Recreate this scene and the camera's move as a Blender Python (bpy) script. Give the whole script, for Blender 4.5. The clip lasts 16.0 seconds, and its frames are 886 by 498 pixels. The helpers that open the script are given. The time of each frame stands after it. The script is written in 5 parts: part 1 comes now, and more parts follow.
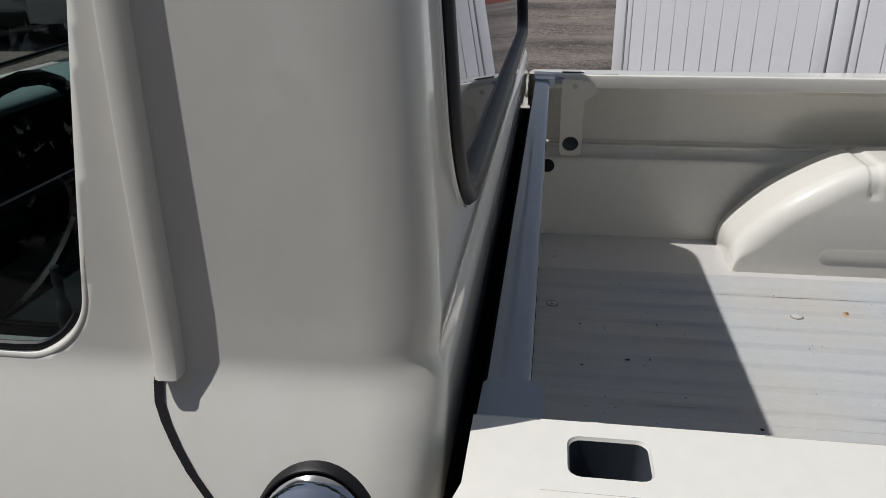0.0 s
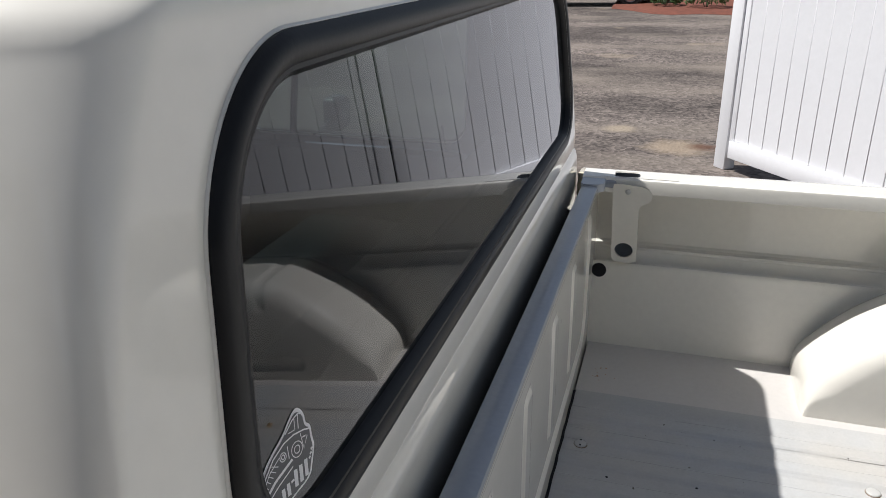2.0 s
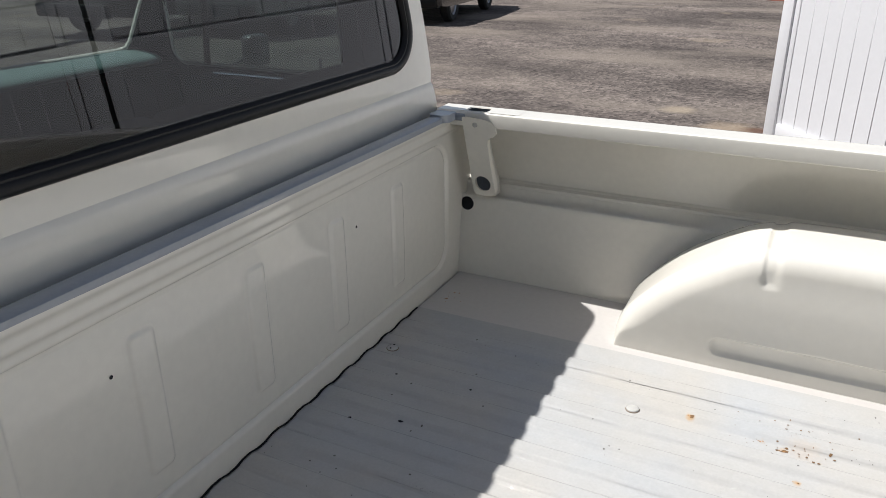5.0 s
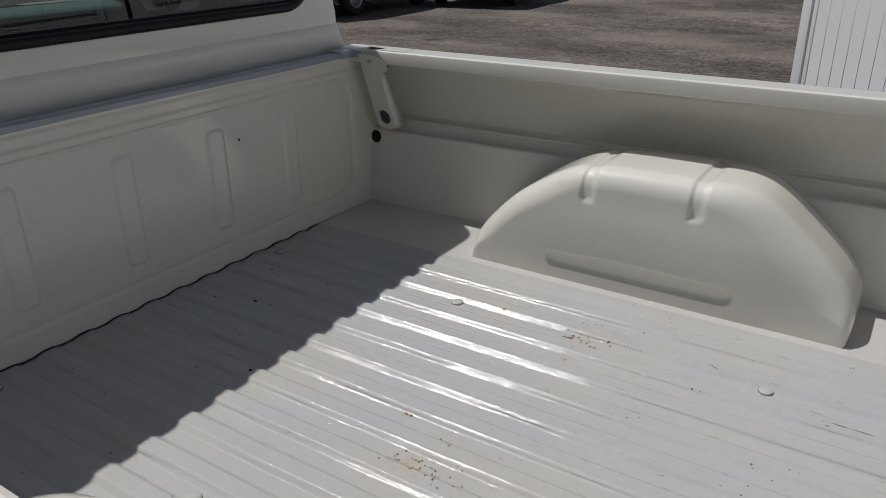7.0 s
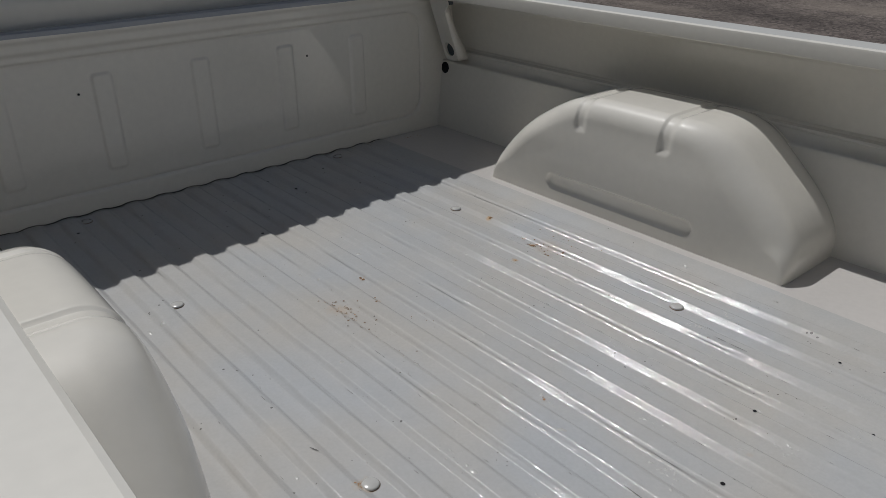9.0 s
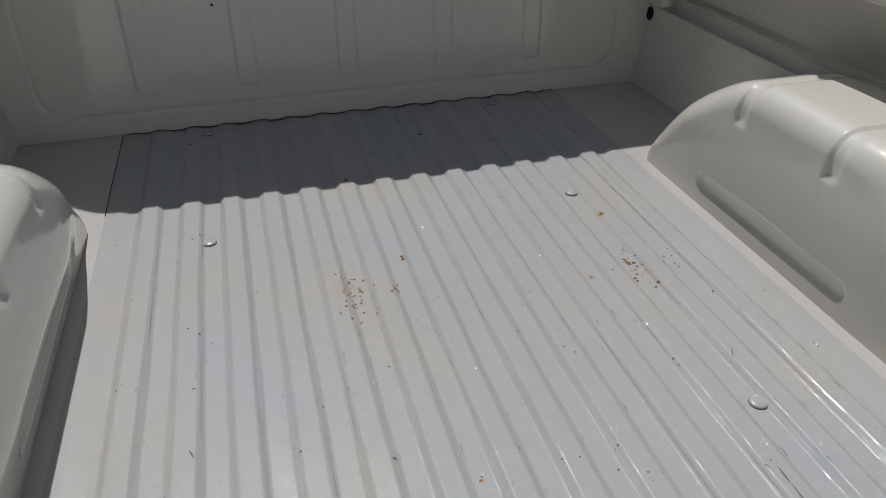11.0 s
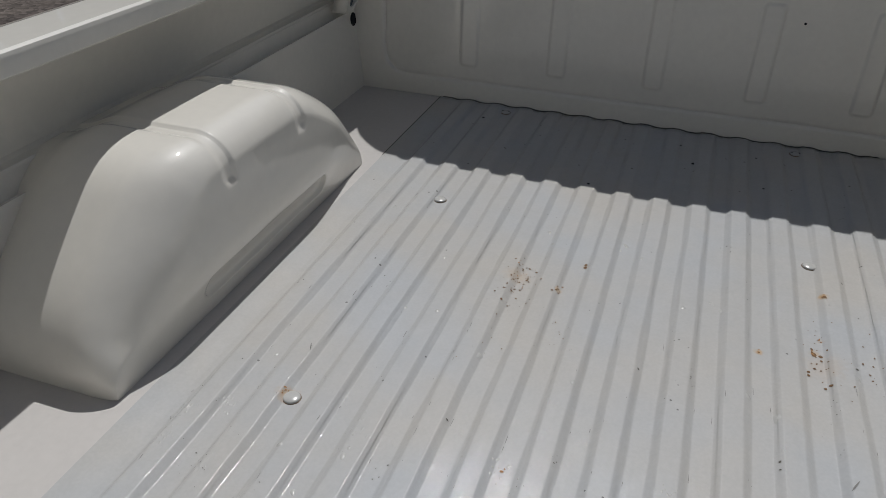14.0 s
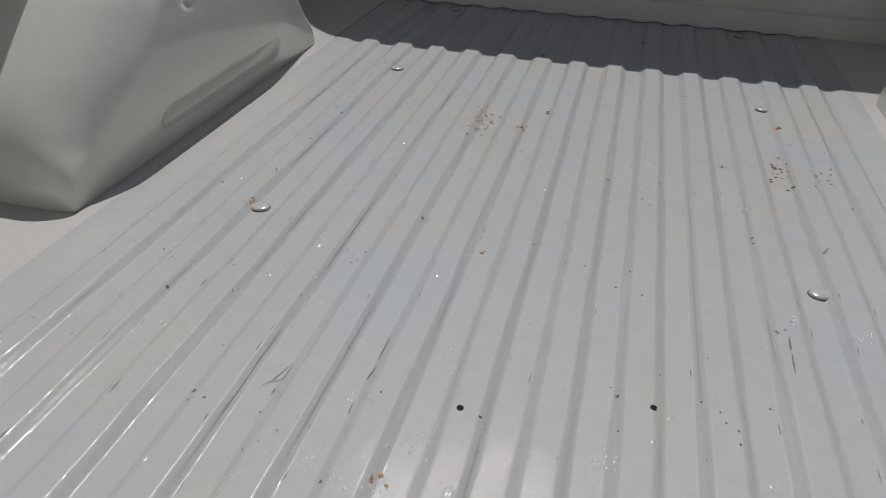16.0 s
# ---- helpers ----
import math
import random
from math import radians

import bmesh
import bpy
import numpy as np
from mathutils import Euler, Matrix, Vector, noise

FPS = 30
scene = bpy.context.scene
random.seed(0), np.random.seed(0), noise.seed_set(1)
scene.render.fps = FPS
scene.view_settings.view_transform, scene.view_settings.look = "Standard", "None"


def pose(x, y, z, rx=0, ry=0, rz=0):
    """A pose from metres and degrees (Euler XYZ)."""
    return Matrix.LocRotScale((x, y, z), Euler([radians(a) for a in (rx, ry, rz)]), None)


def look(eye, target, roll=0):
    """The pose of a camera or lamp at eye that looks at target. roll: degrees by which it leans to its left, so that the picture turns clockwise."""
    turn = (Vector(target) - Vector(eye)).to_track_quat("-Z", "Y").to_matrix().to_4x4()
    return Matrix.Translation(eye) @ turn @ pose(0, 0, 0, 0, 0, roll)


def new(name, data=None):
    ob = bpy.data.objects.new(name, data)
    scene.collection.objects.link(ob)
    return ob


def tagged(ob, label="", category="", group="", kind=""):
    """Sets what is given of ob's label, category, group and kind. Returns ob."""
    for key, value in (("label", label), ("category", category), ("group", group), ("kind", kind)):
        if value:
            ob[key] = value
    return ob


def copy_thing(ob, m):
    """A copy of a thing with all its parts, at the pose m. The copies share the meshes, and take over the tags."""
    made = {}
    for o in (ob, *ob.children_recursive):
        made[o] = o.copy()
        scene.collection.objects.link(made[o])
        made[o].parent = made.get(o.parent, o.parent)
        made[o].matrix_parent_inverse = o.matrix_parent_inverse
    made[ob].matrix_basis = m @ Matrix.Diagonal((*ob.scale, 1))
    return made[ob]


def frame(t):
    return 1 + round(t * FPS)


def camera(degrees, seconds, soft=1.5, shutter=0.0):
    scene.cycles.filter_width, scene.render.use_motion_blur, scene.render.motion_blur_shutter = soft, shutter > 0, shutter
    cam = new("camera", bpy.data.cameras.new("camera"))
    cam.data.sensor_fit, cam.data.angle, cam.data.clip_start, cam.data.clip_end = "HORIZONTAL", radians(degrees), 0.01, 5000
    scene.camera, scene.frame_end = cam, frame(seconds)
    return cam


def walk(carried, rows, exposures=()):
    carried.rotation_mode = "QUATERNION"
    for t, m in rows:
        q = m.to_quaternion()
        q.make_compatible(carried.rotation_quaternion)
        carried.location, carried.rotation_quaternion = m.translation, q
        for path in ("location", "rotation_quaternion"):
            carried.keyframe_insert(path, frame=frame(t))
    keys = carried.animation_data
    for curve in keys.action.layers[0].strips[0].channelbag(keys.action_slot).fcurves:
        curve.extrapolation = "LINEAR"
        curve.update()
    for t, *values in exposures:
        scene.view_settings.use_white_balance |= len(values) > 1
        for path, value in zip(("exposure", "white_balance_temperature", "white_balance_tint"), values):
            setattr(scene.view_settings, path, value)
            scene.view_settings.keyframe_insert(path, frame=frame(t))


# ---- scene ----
cam = camera(60.8, 16.0, soft=0.55)
PATH = [
    (0, (0.023, -1.33, 0.871), (-0.246, 0.493, 0.094), -0.7),
    (0.5, (0.058, -1.239, 0.926), (-0.263, 0.583, 0.168), -0.7),
    (1, (0.15, -1.174, 0.996), (-0.241, 0.637, 0.241), -0.7),
    (1.5, (0.211, -1.115, 1.037), (-0.255, 0.679, 0.284), -0.5),
    (2, (0.177, -1.033, 1.038), (-0.377, 0.739, 0.293), -0.8),
    (2.5, (0.167, -1.026, 1.028), (-0.483, 0.715, 0.288), -0.6),
    (3, (0.24, -1.016, 1.024), (-0.492, 0.692, 0.285), -0.6),
    (3.5, (0.363, -1.003, 1.005), (-0.417, 0.68, 0.259), -0.8),
    (4, (0.587, -0.984, 0.997), (-0.214, 0.679, 0.228), -0.5),
    (4.2, (0.659, -0.988, 0.994), (-0.146, 0.669, 0.214), -0.5),
    (6.3, (1.222, -0.979, 0.846), (0.329, 0.64, 0.084), -0.4),
    (6.5, (1.292, -0.97, 0.863), (0.381, 0.625, 0.071), -0.7),
    (7, (1.502, -0.979, 0.845), (0.496, 0.556, 0.049), -0.7),
    (7.5, (1.713, -0.914, 0.852), (0.589, 0.528, 0.041), -0.9),
    (8, (1.869, -0.858, 0.819), (0.638, 0.491, 0.004), -0.7),
    (8.5, (1.989, -0.857, 0.816), (0.68, 0.406, -0.017), -0.6),
    (9, (2.081, -0.883, 0.818), (0.717, 0.286, -0.061), -0.3),
    (9.2, (2.111, -0.87, 0.814), (0.714, 0.241, -0.089), -0.3),
    (11.3, (2.043, -0.156, 0.799), (0.365, 0.124, -0.254), -0.7),
    (11.5, (2.067, -0.086, 0.796), (0.37, 0.086, -0.25), -0.7),
    (12, (2.099, 0.011, 0.801), (0.396, -0.042, -0.247), -0.1),
    (12.5, (2.093, 0.023, 0.795), (0.4, -0.178, -0.249), 0.6),
    (13, (2.092, 0.051, 0.792), (0.422, -0.285, -0.256), 0.8),
    (13.5, (2.096, 0.101, 0.791), (0.456, -0.352, -0.26), 1.0),
    (14, (2.117, 0.102, 0.831), (0.504, -0.435, -0.224), 1.3),
    (14.5, (2.12, 0.109, 0.804), (0.525, -0.47, -0.255), 1.6),
    (15, (2.138, 0.116, 0.677), (0.546, -0.463, -0.385), 1.7),
    (15.5, (2.198, 0.096, 0.552), (0.59, -0.431, -0.514), 1.9),
    (16, (2.275, 0.102, 0.551), (0.609, -0.282, -0.488), 2.2),
]
walk(cam, [(t, look(eye, target, roll)) for t, eye, target, roll in PATH], exposures=[(0, -0.05, 6170, 10), (1.0, 0.36, 6240, 10), (1.5, 0.46, 6270, 10), (2.0, 0.64, 6285, 10), (2.5, 0.74, 6300, 10), (3.5, 0.95, 6330, 10), (4.2, 0.85, 6330, 10), (6.5, 0.0, 6270, 10), (7.0, -0.33, 6240, 10), (7.5, -0.68, 6250, 10), (8.0, -0.68, 6220, 10), (9, -0.65, 6190, 10), (12.5, -0.44, 6210, 10), (16, -0.54, 6150, 10)])

# ---- light ----
SUN_DIR = Vector((0.536, 0.07, -1.0)).normalized()
world = bpy.data.worlds.new("sky_world")
scene.world = world
world.use_nodes = True
wn = world.node_tree.nodes
sky = wn.new("ShaderNodeTexSky")
sky.sky_type = "NISHITA"
sky.sun_disc = False
sky.sun_elevation = math.asin(-SUN_DIR.z)
sky.sun_rotation = math.atan2(-SUN_DIR.x, -SUN_DIR.y)
sky.air_density, sky.dust_density, sky.ozone_density = 1.0, 0.5, 1.0
bg = wn["Background"]
bg.inputs[1].default_value = 0.053
soft_sky = wn.new("ShaderNodeHueSaturation")
soft_sky.inputs["Saturation"].default_value = 0.55
world.node_tree.links.new(sky.outputs[0], soft_sky.inputs["Color"])
world.node_tree.links.new(soft_sky.outputs[0], bg.inputs[0])
sun_data = bpy.data.lights.new("sun", "SUN")
sun_data.energy, sun_data.angle, sun_data.color = 3.85, radians(0.55), (1.0, 0.96, 0.905)
sun = new("sun", sun_data)
sun.matrix_world = look((-6, -1, 10), Vector((-6, -1, 10)) + SUN_DIR)


# ---- materials ----
def material(name, base, rough=0.5, metal=0.0, vary=0.0, scale=6.0, bump=0.0, bump_scale=80.0, coat=0.0, dark=None, spec=0.5):
    """A procedural material: base colour varied at two scales, fine relief."""
    m = bpy.data.materials.new(name)
    m.use_nodes = True
    nt = m.node_tree
    b = nt.nodes["Principled BSDF"]
    b.inputs["Roughness"].default_value = rough
    b.inputs["Metallic"].default_value = metal
    b.inputs["Coat Weight"].default_value = coat
    b.inputs["Coat Roughness"].default_value = 0.04
    b.inputs["Specular IOR Level"].default_value = spec
    b.inputs["Base Color"].default_value = (*base, 1)
    tc = nt.nodes.new("ShaderNodeTexCoord")
    if vary:
        n1 = nt.nodes.new("ShaderNodeTexNoise")
        n1.inputs["Scale"].default_value, n1.inputs["Detail"].default_value = scale, 5
        n2 = nt.nodes.new("ShaderNodeTexNoise")
        n2.inputs["Scale"].default_value, n2.inputs["Detail"].default_value = scale * 14, 3
        mx = nt.nodes.new("ShaderNodeMath")
        mx.operation = "ADD"
        md = nt.nodes.new("ShaderNodeMath")
        md.operation = "MULTIPLY"
        md.inputs[1].default_value = 0.5
        r = nt.nodes.new("ShaderNodeValToRGB")
        lo = dark or tuple(c * (1 - vary) for c in base)
        hi = tuple(min(1, c * (1 + vary * 0.5)) for c in base)
        r.color_ramp.elements[0].position, r.color_ramp.elements[0].color = 0.3, (*lo, 1)
        r.color_ramp.elements[1].position, r.color_ramp.elements[1].color = 0.7, (*hi, 1)
        for n in (n1, n2):
            nt.links.new(tc.outputs["Object"], n.inputs["Vector"])
        nt.links.new(n1.outputs[0], mx.inputs[0])
        nt.links.new(n2.outputs[0], mx.inputs[1])
        nt.links.new(mx.outputs[0], md.inputs[0])
        nt.links.new(md.outputs[0], r.inputs[0])
        nt.links.new(r.outputs[0], b.inputs["Base Color"])
    if bump:
        n3 = nt.nodes.new("ShaderNodeTexNoise")
        n3.inputs["Scale"].default_value, n3.inputs["Detail"].default_value = bump_scale, 4
        bp = nt.nodes.new("ShaderNodeBump")
        bp.inputs["Strength"].default_value, bp.inputs["Distance"].default_value = bump, 0.002
        nt.links.new(tc.outputs["Object"], n3.inputs["Vector"])
        nt.links.new(n3.outputs[0], bp.inputs["Height"])
        nt.links.new(bp.outputs[0], b.inputs["Normal"])
    return m


PAINT = (0.76, 0.733, 0.668)
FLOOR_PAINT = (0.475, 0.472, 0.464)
M_paint = material("cream_paint", PAINT, 0.4, vary=0.04, scale=3, coat=1.0, bump=0.02, bump_scale=30, spec=0.2)
M_bed = material("bed_paint", PAINT, 0.4, vary=0.05, scale=4, coat=1.0, bump=0.03, bump_scale=50, spec=0.2)
M_side_floor = material("cream_floor_paint", (0.56, 0.537, 0.515), 0.4, vary=0.06, scale=5, coat=0.7, bump=0.04, bump_scale=60, spec=0.25)
# cream paint as it looks in the cab's shade: blue-grey painted into the base
M_flange = material("shaded_cream", (0.33, 0.355, 0.395), 0.4, vary=0.08, scale=9, coat=0.8, bump=0.04, bump_scale=60, spec=0.3)
# inside of pockets and holes: their shade is painted as a dark blue-grey
M_pocket = material("pocket_shade", (0.055, 0.065, 0.08), 0.6, vary=0.2)
M_rubber = material("black_rubber", (0.007, 0.007, 0.008), 0.45, vary=0.2, bump=0.06, bump_scale=200, spec=0.3)
M_knob = material("grey_plastic", (0.10, 0.10, 0.105), 0.25, vary=0.1)
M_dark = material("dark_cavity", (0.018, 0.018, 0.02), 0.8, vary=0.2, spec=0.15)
M_chrome = material("chrome", (0.8, 0.8, 0.82), 0.06, 1.0)
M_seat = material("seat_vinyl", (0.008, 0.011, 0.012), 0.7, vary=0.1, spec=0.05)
M_dash = material("dash_paint", (0.16, 0.24, 0.23), 0.5, vary=0.1)
M_vinyl = material("white_vinyl", (0.80, 0.80, 0.82), 0.4, vary=0.04, scale=2, bump=0.03)
M_decal = material("white_decal", (0.75, 0.75, 0.75), 0.5, vary=0.05)
M_decal_grey = material("grey_decal", (0.09, 0.09, 0.095), 0.5, vary=0.1)
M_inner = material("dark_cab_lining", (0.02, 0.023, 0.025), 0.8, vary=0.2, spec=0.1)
M_bolt = material("painted_bolt", (0.50, 0.495, 0.475), 0.25, vary=0.1, coat=0.4)
M_silver = material("silver_car_paint", (0.32, 0.33, 0.34), 0.3, 0.4, vary=0.1, coat=0.8)
M_black_car = material("black_car_paint", (0.02, 0.02, 0.022), 0.25, vary=0.1, coat=0.8)
M_tyre = material("tyre_rubber", (0.025, 0.025, 0.025), 0.8, vary=0.2, bump=0.2)
M_mulch = material("red_mulch", (0.16, 0.05, 0.03), 0.9, vary=0.5, scale=8, bump=0.8, bump_scale=40)
M_bark = material("bark", (0.09, 0.06, 0.04), 0.9, vary=0.3)
M_rim = material("alloy", (0.5, 0.5, 0.52), 0.35, 0.9, vary=0.1)
M_lamp_red = material("red_lens", (0.35, 0.01, 0.01), 0.2, vary=0.1)
M_tree_leaf = material("tree_leaf", (0.035, 0.06, 0.022), 0.7, vary=0.5, scale=2)
M_leaf = material("leaf", (0.05, 0.10, 0.025), 0.6, vary=0.4, scale=3)


def glass(name, tint, rough=0.0, f0=0.06):
    """Thin tinted glass: each face lets light through and mirrors by Fresnel."""
    m = bpy.data.materials.new(name)
    m.use_nodes = True
    nt = m.node_tree
    nt.nodes.remove(nt.nodes["Principled BSDF"])
    clear = nt.nodes.new("ShaderNodeBsdfTransparent")
    clear.inputs["Color"].default_value = (*tint, 1)
    gloss = nt.nodes.new("ShaderNodeBsdfGlossy")
    gloss.inputs["Roughness"].default_value = rough
    gloss.inputs["Color"].default_value = (0.93, 0.945, 1.0, 1)
    face = nt.nodes.new("ShaderNodeLayerWeight")
    face.inputs["Blend"].default_value = 0.5
    power = nt.nodes.new("ShaderNodeMath")
    power.operation = "POWER"
    nt.links.new(face.outputs["Facing"], power.inputs[0])
    power.inputs[1].default_value = 5.0
    fres = nt.nodes.new("ShaderNodeMath")
    fres.operation = "MULTIPLY_ADD"
    nt.links.new(power.outputs[0], fres.inputs[0])
    fres.inputs[1].default_value, fres.inputs[2].default_value = 1 - f0, f0
    mix = nt.nodes.new("ShaderNodeMixShader")
    nt.links.new(fres.outputs[0], mix.inputs[0])
    nt.links.new(clear.outputs[0], mix.inputs[1])
    nt.links.new(gloss.outputs[0], mix.inputs[2])
    nt.links.new(mix.outputs[0], nt.nodes["Material Output"].inputs["Surface"])
    return m


M_clear = bpy.data.materials.new("clear_glass_back")
M_clear.use_nodes = True
M_clear.node_tree.nodes.remove(M_clear.node_tree.nodes["Principled BSDF"])
clear_node = M_clear.node_tree.nodes.new("ShaderNodeBsdfTransparent")
clear_node.inputs["Color"].default_value = (0.93, 0.96, 0.95, 1)
M_clear.node_tree.links.new(clear_node.outputs[0], M_clear.node_tree.nodes["Material Output"].inputs["Surface"])
M_side_glass = glass("side_glass", (0.5, 0.55, 0.54), f0=0.035)
M_glass = glass("tinted_glass", (0.265, 0.31, 0.305), f0=0.052)


def floor_material():
    """Cream bed paint with grime bands, dark specks and rust spots."""
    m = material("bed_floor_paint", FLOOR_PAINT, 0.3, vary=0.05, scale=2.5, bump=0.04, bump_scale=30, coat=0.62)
    nt = m.node_tree
    b = nt.nodes["Principled BSDF"]
    old = b.inputs["Base Color"].links[0].from_socket
    tc = nt.nodes.new("ShaderNodeTexCoord")

    def math_node(op, a, b2=None):
        n = nt.nodes.new("ShaderNodeMath")
        n.operation = op
        for i, v in enumerate((a, b2)):
            if v is None:
                continue
            if isinstance(v, (int, float)):
                n.inputs[i].default_value = v
            else:
                nt.links.new(v, n.inputs[i])
        return n.outputs[0]
    # fine dark specks, denser towards the tailgate
    vor = nt.nodes.new("ShaderNodeTexVoronoi")
    vor.inputs["Scale"].default_value = 55
    nt.links.new(tc.outputs["Object"], vor.inputs["Vector"])
    big = nt.nodes.new("ShaderNodeTexNoise")
    big.inputs["Scale"].default_value, big.inputs["Detail"].default_value = 9, 4
    nt.links.new(tc.outputs["Object"], big.inputs["Vector"])
    sp = math_node("LESS_THAN", vor.outputs["Distance"], math_node("MULTIPLY", math_node("MAXIMUM", math_node("SUBTRACT", big.outputs[0], 0.55), 0.0), 1.0))
    mix2 = nt.nodes.new("ShaderNodeMix")
    mix2.data_type = "RGBA"
    mix2.inputs["B"].default_value = (0.09, 0.085, 0.08, 1)
    nt.links.new(math_node("MULTIPLY", sp, 0.8), mix2.inputs["Factor"])
    nt.links.new(old, mix2.inputs["A"])
    cn_spot = nt.nodes.new("ShaderNodeTexNoise")
    cn_spot.inputs["Scale"].default_value, cn_spot.inputs["Detail"].default_value = 120, 3
    nt.links.new(tc.outputs["Object"], cn_spot.inputs["Vector"])
    # faint cool and warm drifts
    drift = nt.nodes.new("ShaderNodeTexNoise")
    drift.inputs["Scale"].default_value, drift.inputs["Detail"].default_value = 3.2, 4
    nt.links.new(tc.outputs["Object"], drift.inputs["Vector"])
    hue = nt.nodes.new("ShaderNodeValToRGB")
    hue.color_ramp.elements[0].position, hue.color_ramp.elements[0].color = 0.35, (0.93, 0.96, 1.0, 1)
    hue.color_ramp.elements[1].position, hue.color_ramp.elements[1].color = 0.65, (1.0, 0.97, 0.925, 1)
    nt.links.new(drift.outputs[0], hue.inputs[0])
    tint = nt.nodes.new("ShaderNodeMix")
    tint.data_type, tint.blend_type = "RGBA", "MULTIPLY"
    tint.inputs["Factor"].default_value = 1.0
    nt.links.new(mix2.outputs["Result"], tint.inputs["A"])
    nt.links.new(hue.outputs[0], tint.inputs["B"])
    # fine dust and worn grain
    dust = nt.nodes.new("ShaderNodeTexNoise")
    dust.inputs["Scale"].default_value, dust.inputs["Detail"].default_value = 170, 5
    nt.links.new(tc.outputs["Object"], dust.inputs["Vector"])
    grain = nt.nodes.new("ShaderNodeMapRange")
    grain.inputs[1].default_value, grain.inputs[2].default_value, grain.inputs[3].default_value, grain.inputs[4].default_value = 0.36, 0.64, 0.975, 1.02
    nt.links.new(dust.outputs[0], grain.inputs[0])
    worn = nt.nodes.new("ShaderNodeVectorMath")
    worn.operation = "SCALE"
    nt.links.new(tint.outputs["Result"], worn.inputs[0])
    nt.links.new(grain.outputs[0], worn.inputs["Scale"])
    colour = worn.outputs["Vector"]
    for hx, hy, r, f in ((0.752, 0.420, 0.013, 0.75), (0.964, 0.302, 0.012, 0.8), (0.894, 0.406, 0.010, 0.6), (0.934, 0.393, 0.013, 0.7), (0.798, -0.030, 0.011, 0.6), (0.885, -0.150, 0.035, 0.22), (1.345, -0.408, 0.023, 0.6), (0.905, -0.064, 0.012, 0.55), (1.692, 0.084, 0.008, 0.15), (0.97, 0.405, 0.05, 0.16)):
        d = nt.nodes.new("ShaderNodeVectorMath")
        d.operation = "DISTANCE"
        nt.links.new(tc.outputs["Object"], d.inputs[0])
        d.inputs[1].default_value = (hx, hy, 0)
        fall = nt.nodes.new("ShaderNodeMapRange")
        fall.interpolation_type = "SMOOTHSTEP"
        fall.inputs[1].default_value, fall.inputs[2].default_value, fall.inputs[3].default_value, fall.inputs[4].default_value = 0.2 * r, r, f, 0.0
        nt.links.new(math_node("ADD", d.outputs["Value"], math_node("MULTIPLY", math_node("SUBTRACT", cn_spot.outputs[0], 0.5), 0.9 * r)), fall.inputs[0])
        stain = nt.nodes.new("ShaderNodeMix")
        stain.data_type = "RGBA"
        stain.inputs["B"].default_value = (0.50, 0.31, 0.13, 1)
        nt.links.new(fall.outputs[0], stain.inputs["Factor"])
        nt.links.new(colour, stain.inputs["A"])
        colour = stain.outputs["Result"]
    nt.links.new(colour, b.inputs["Base Color"])
    b.inputs["Specular IOR Level"].default_value = 0.15
    # gloss broken by wear
    rn = nt.nodes.new("ShaderNodeTexNoise")
    rn.inputs["Scale"].default_value, rn.inputs["Detail"].default_value = 14, 6
    nt.links.new(tc.outputs["Object"], rn.inputs["Vector"])
    mr = nt.nodes.new("ShaderNodeMapRange")
    mr.inputs[1].default_value, mr.inputs[2].default_value, mr.inputs[3].default_value, mr.inputs[4].default_value = 0.3, 0.75, 0.42, 0.55
    nt.links.new(rn.outputs[0], mr.inputs[0])
    nt.links.new(mr.outputs[0], b.inputs["Roughness"])
    b.inputs["Coat Roughness"].default_value = 0.07
    cn = nt.nodes.new("ShaderNodeTexNoise")
    cn.inputs["Scale"].default_value, cn.inputs["Detail"].default_value = 300, 5
    nt.links.new(tc.outputs["Object"], cn.inputs["Vector"])
    cb = nt.nodes.new("ShaderNodeBump")
    cb.inputs["Strength"].default_value, cb.inputs["Distance"].default_value = 0.26, 0.002
    nt.links.new(cn.outputs[0], cb.inputs["Height"])
    nt.links.new(cb.outputs[0], b.inputs["Coat Normal"])
    return m


M_floor = floor_material()
M_rust = material("rust", (0.42, 0.22, 0.085), 0.85, vary=0.55, scale=90)
M_pit = material("rust_pit", (0.20, 0.115, 0.055), 0.85, vary=0.5, scale=90)
M_scuff = material("scuff", (0.20, 0.195, 0.185), 0.7, vary=0.5, scale=60)
M_grime = material("grime", (0.13, 0.12, 0.105), 0.8, vary=0.4, scale=60)
M_tan = material("tan_sealer", (0.62, 0.55, 0.42), 0.9, vary=0.4, scale=25, bump=0.3)
M_ring = material("rusty_ring", (0.22, 0.16, 0.11), 0.8, vary=0.5, scale=60)


# ---- mesh helpers ----
def smooth(me, angle=40):
    for p in me.polygons:
        p.use_smooth = True
    me.set_sharp_from_angle(angle=radians(angle))


def part(name, bm, mat, parent=None, label="", angle=40):
    """Links a bmesh as one mesh object under a thing or a part."""
    bmesh.ops.recalc_face_normals(bm, faces=bm.faces)
    me = bpy.data.meshes.new(name)
    bm.to_mesh(me)
    bm.free()
    smooth(me, angle)
    me.materials.append(mat)
    ob = new(name, me)
    if parent:
        ob.parent = parent
    if label:
        tagged(ob, label)
    return ob


def empty(name, label="", category="", group="", kind="", at=(0, 0, 0)):
    ob = new(name)
    ob.location = at
    return tagged(ob, label, category, group, kind)


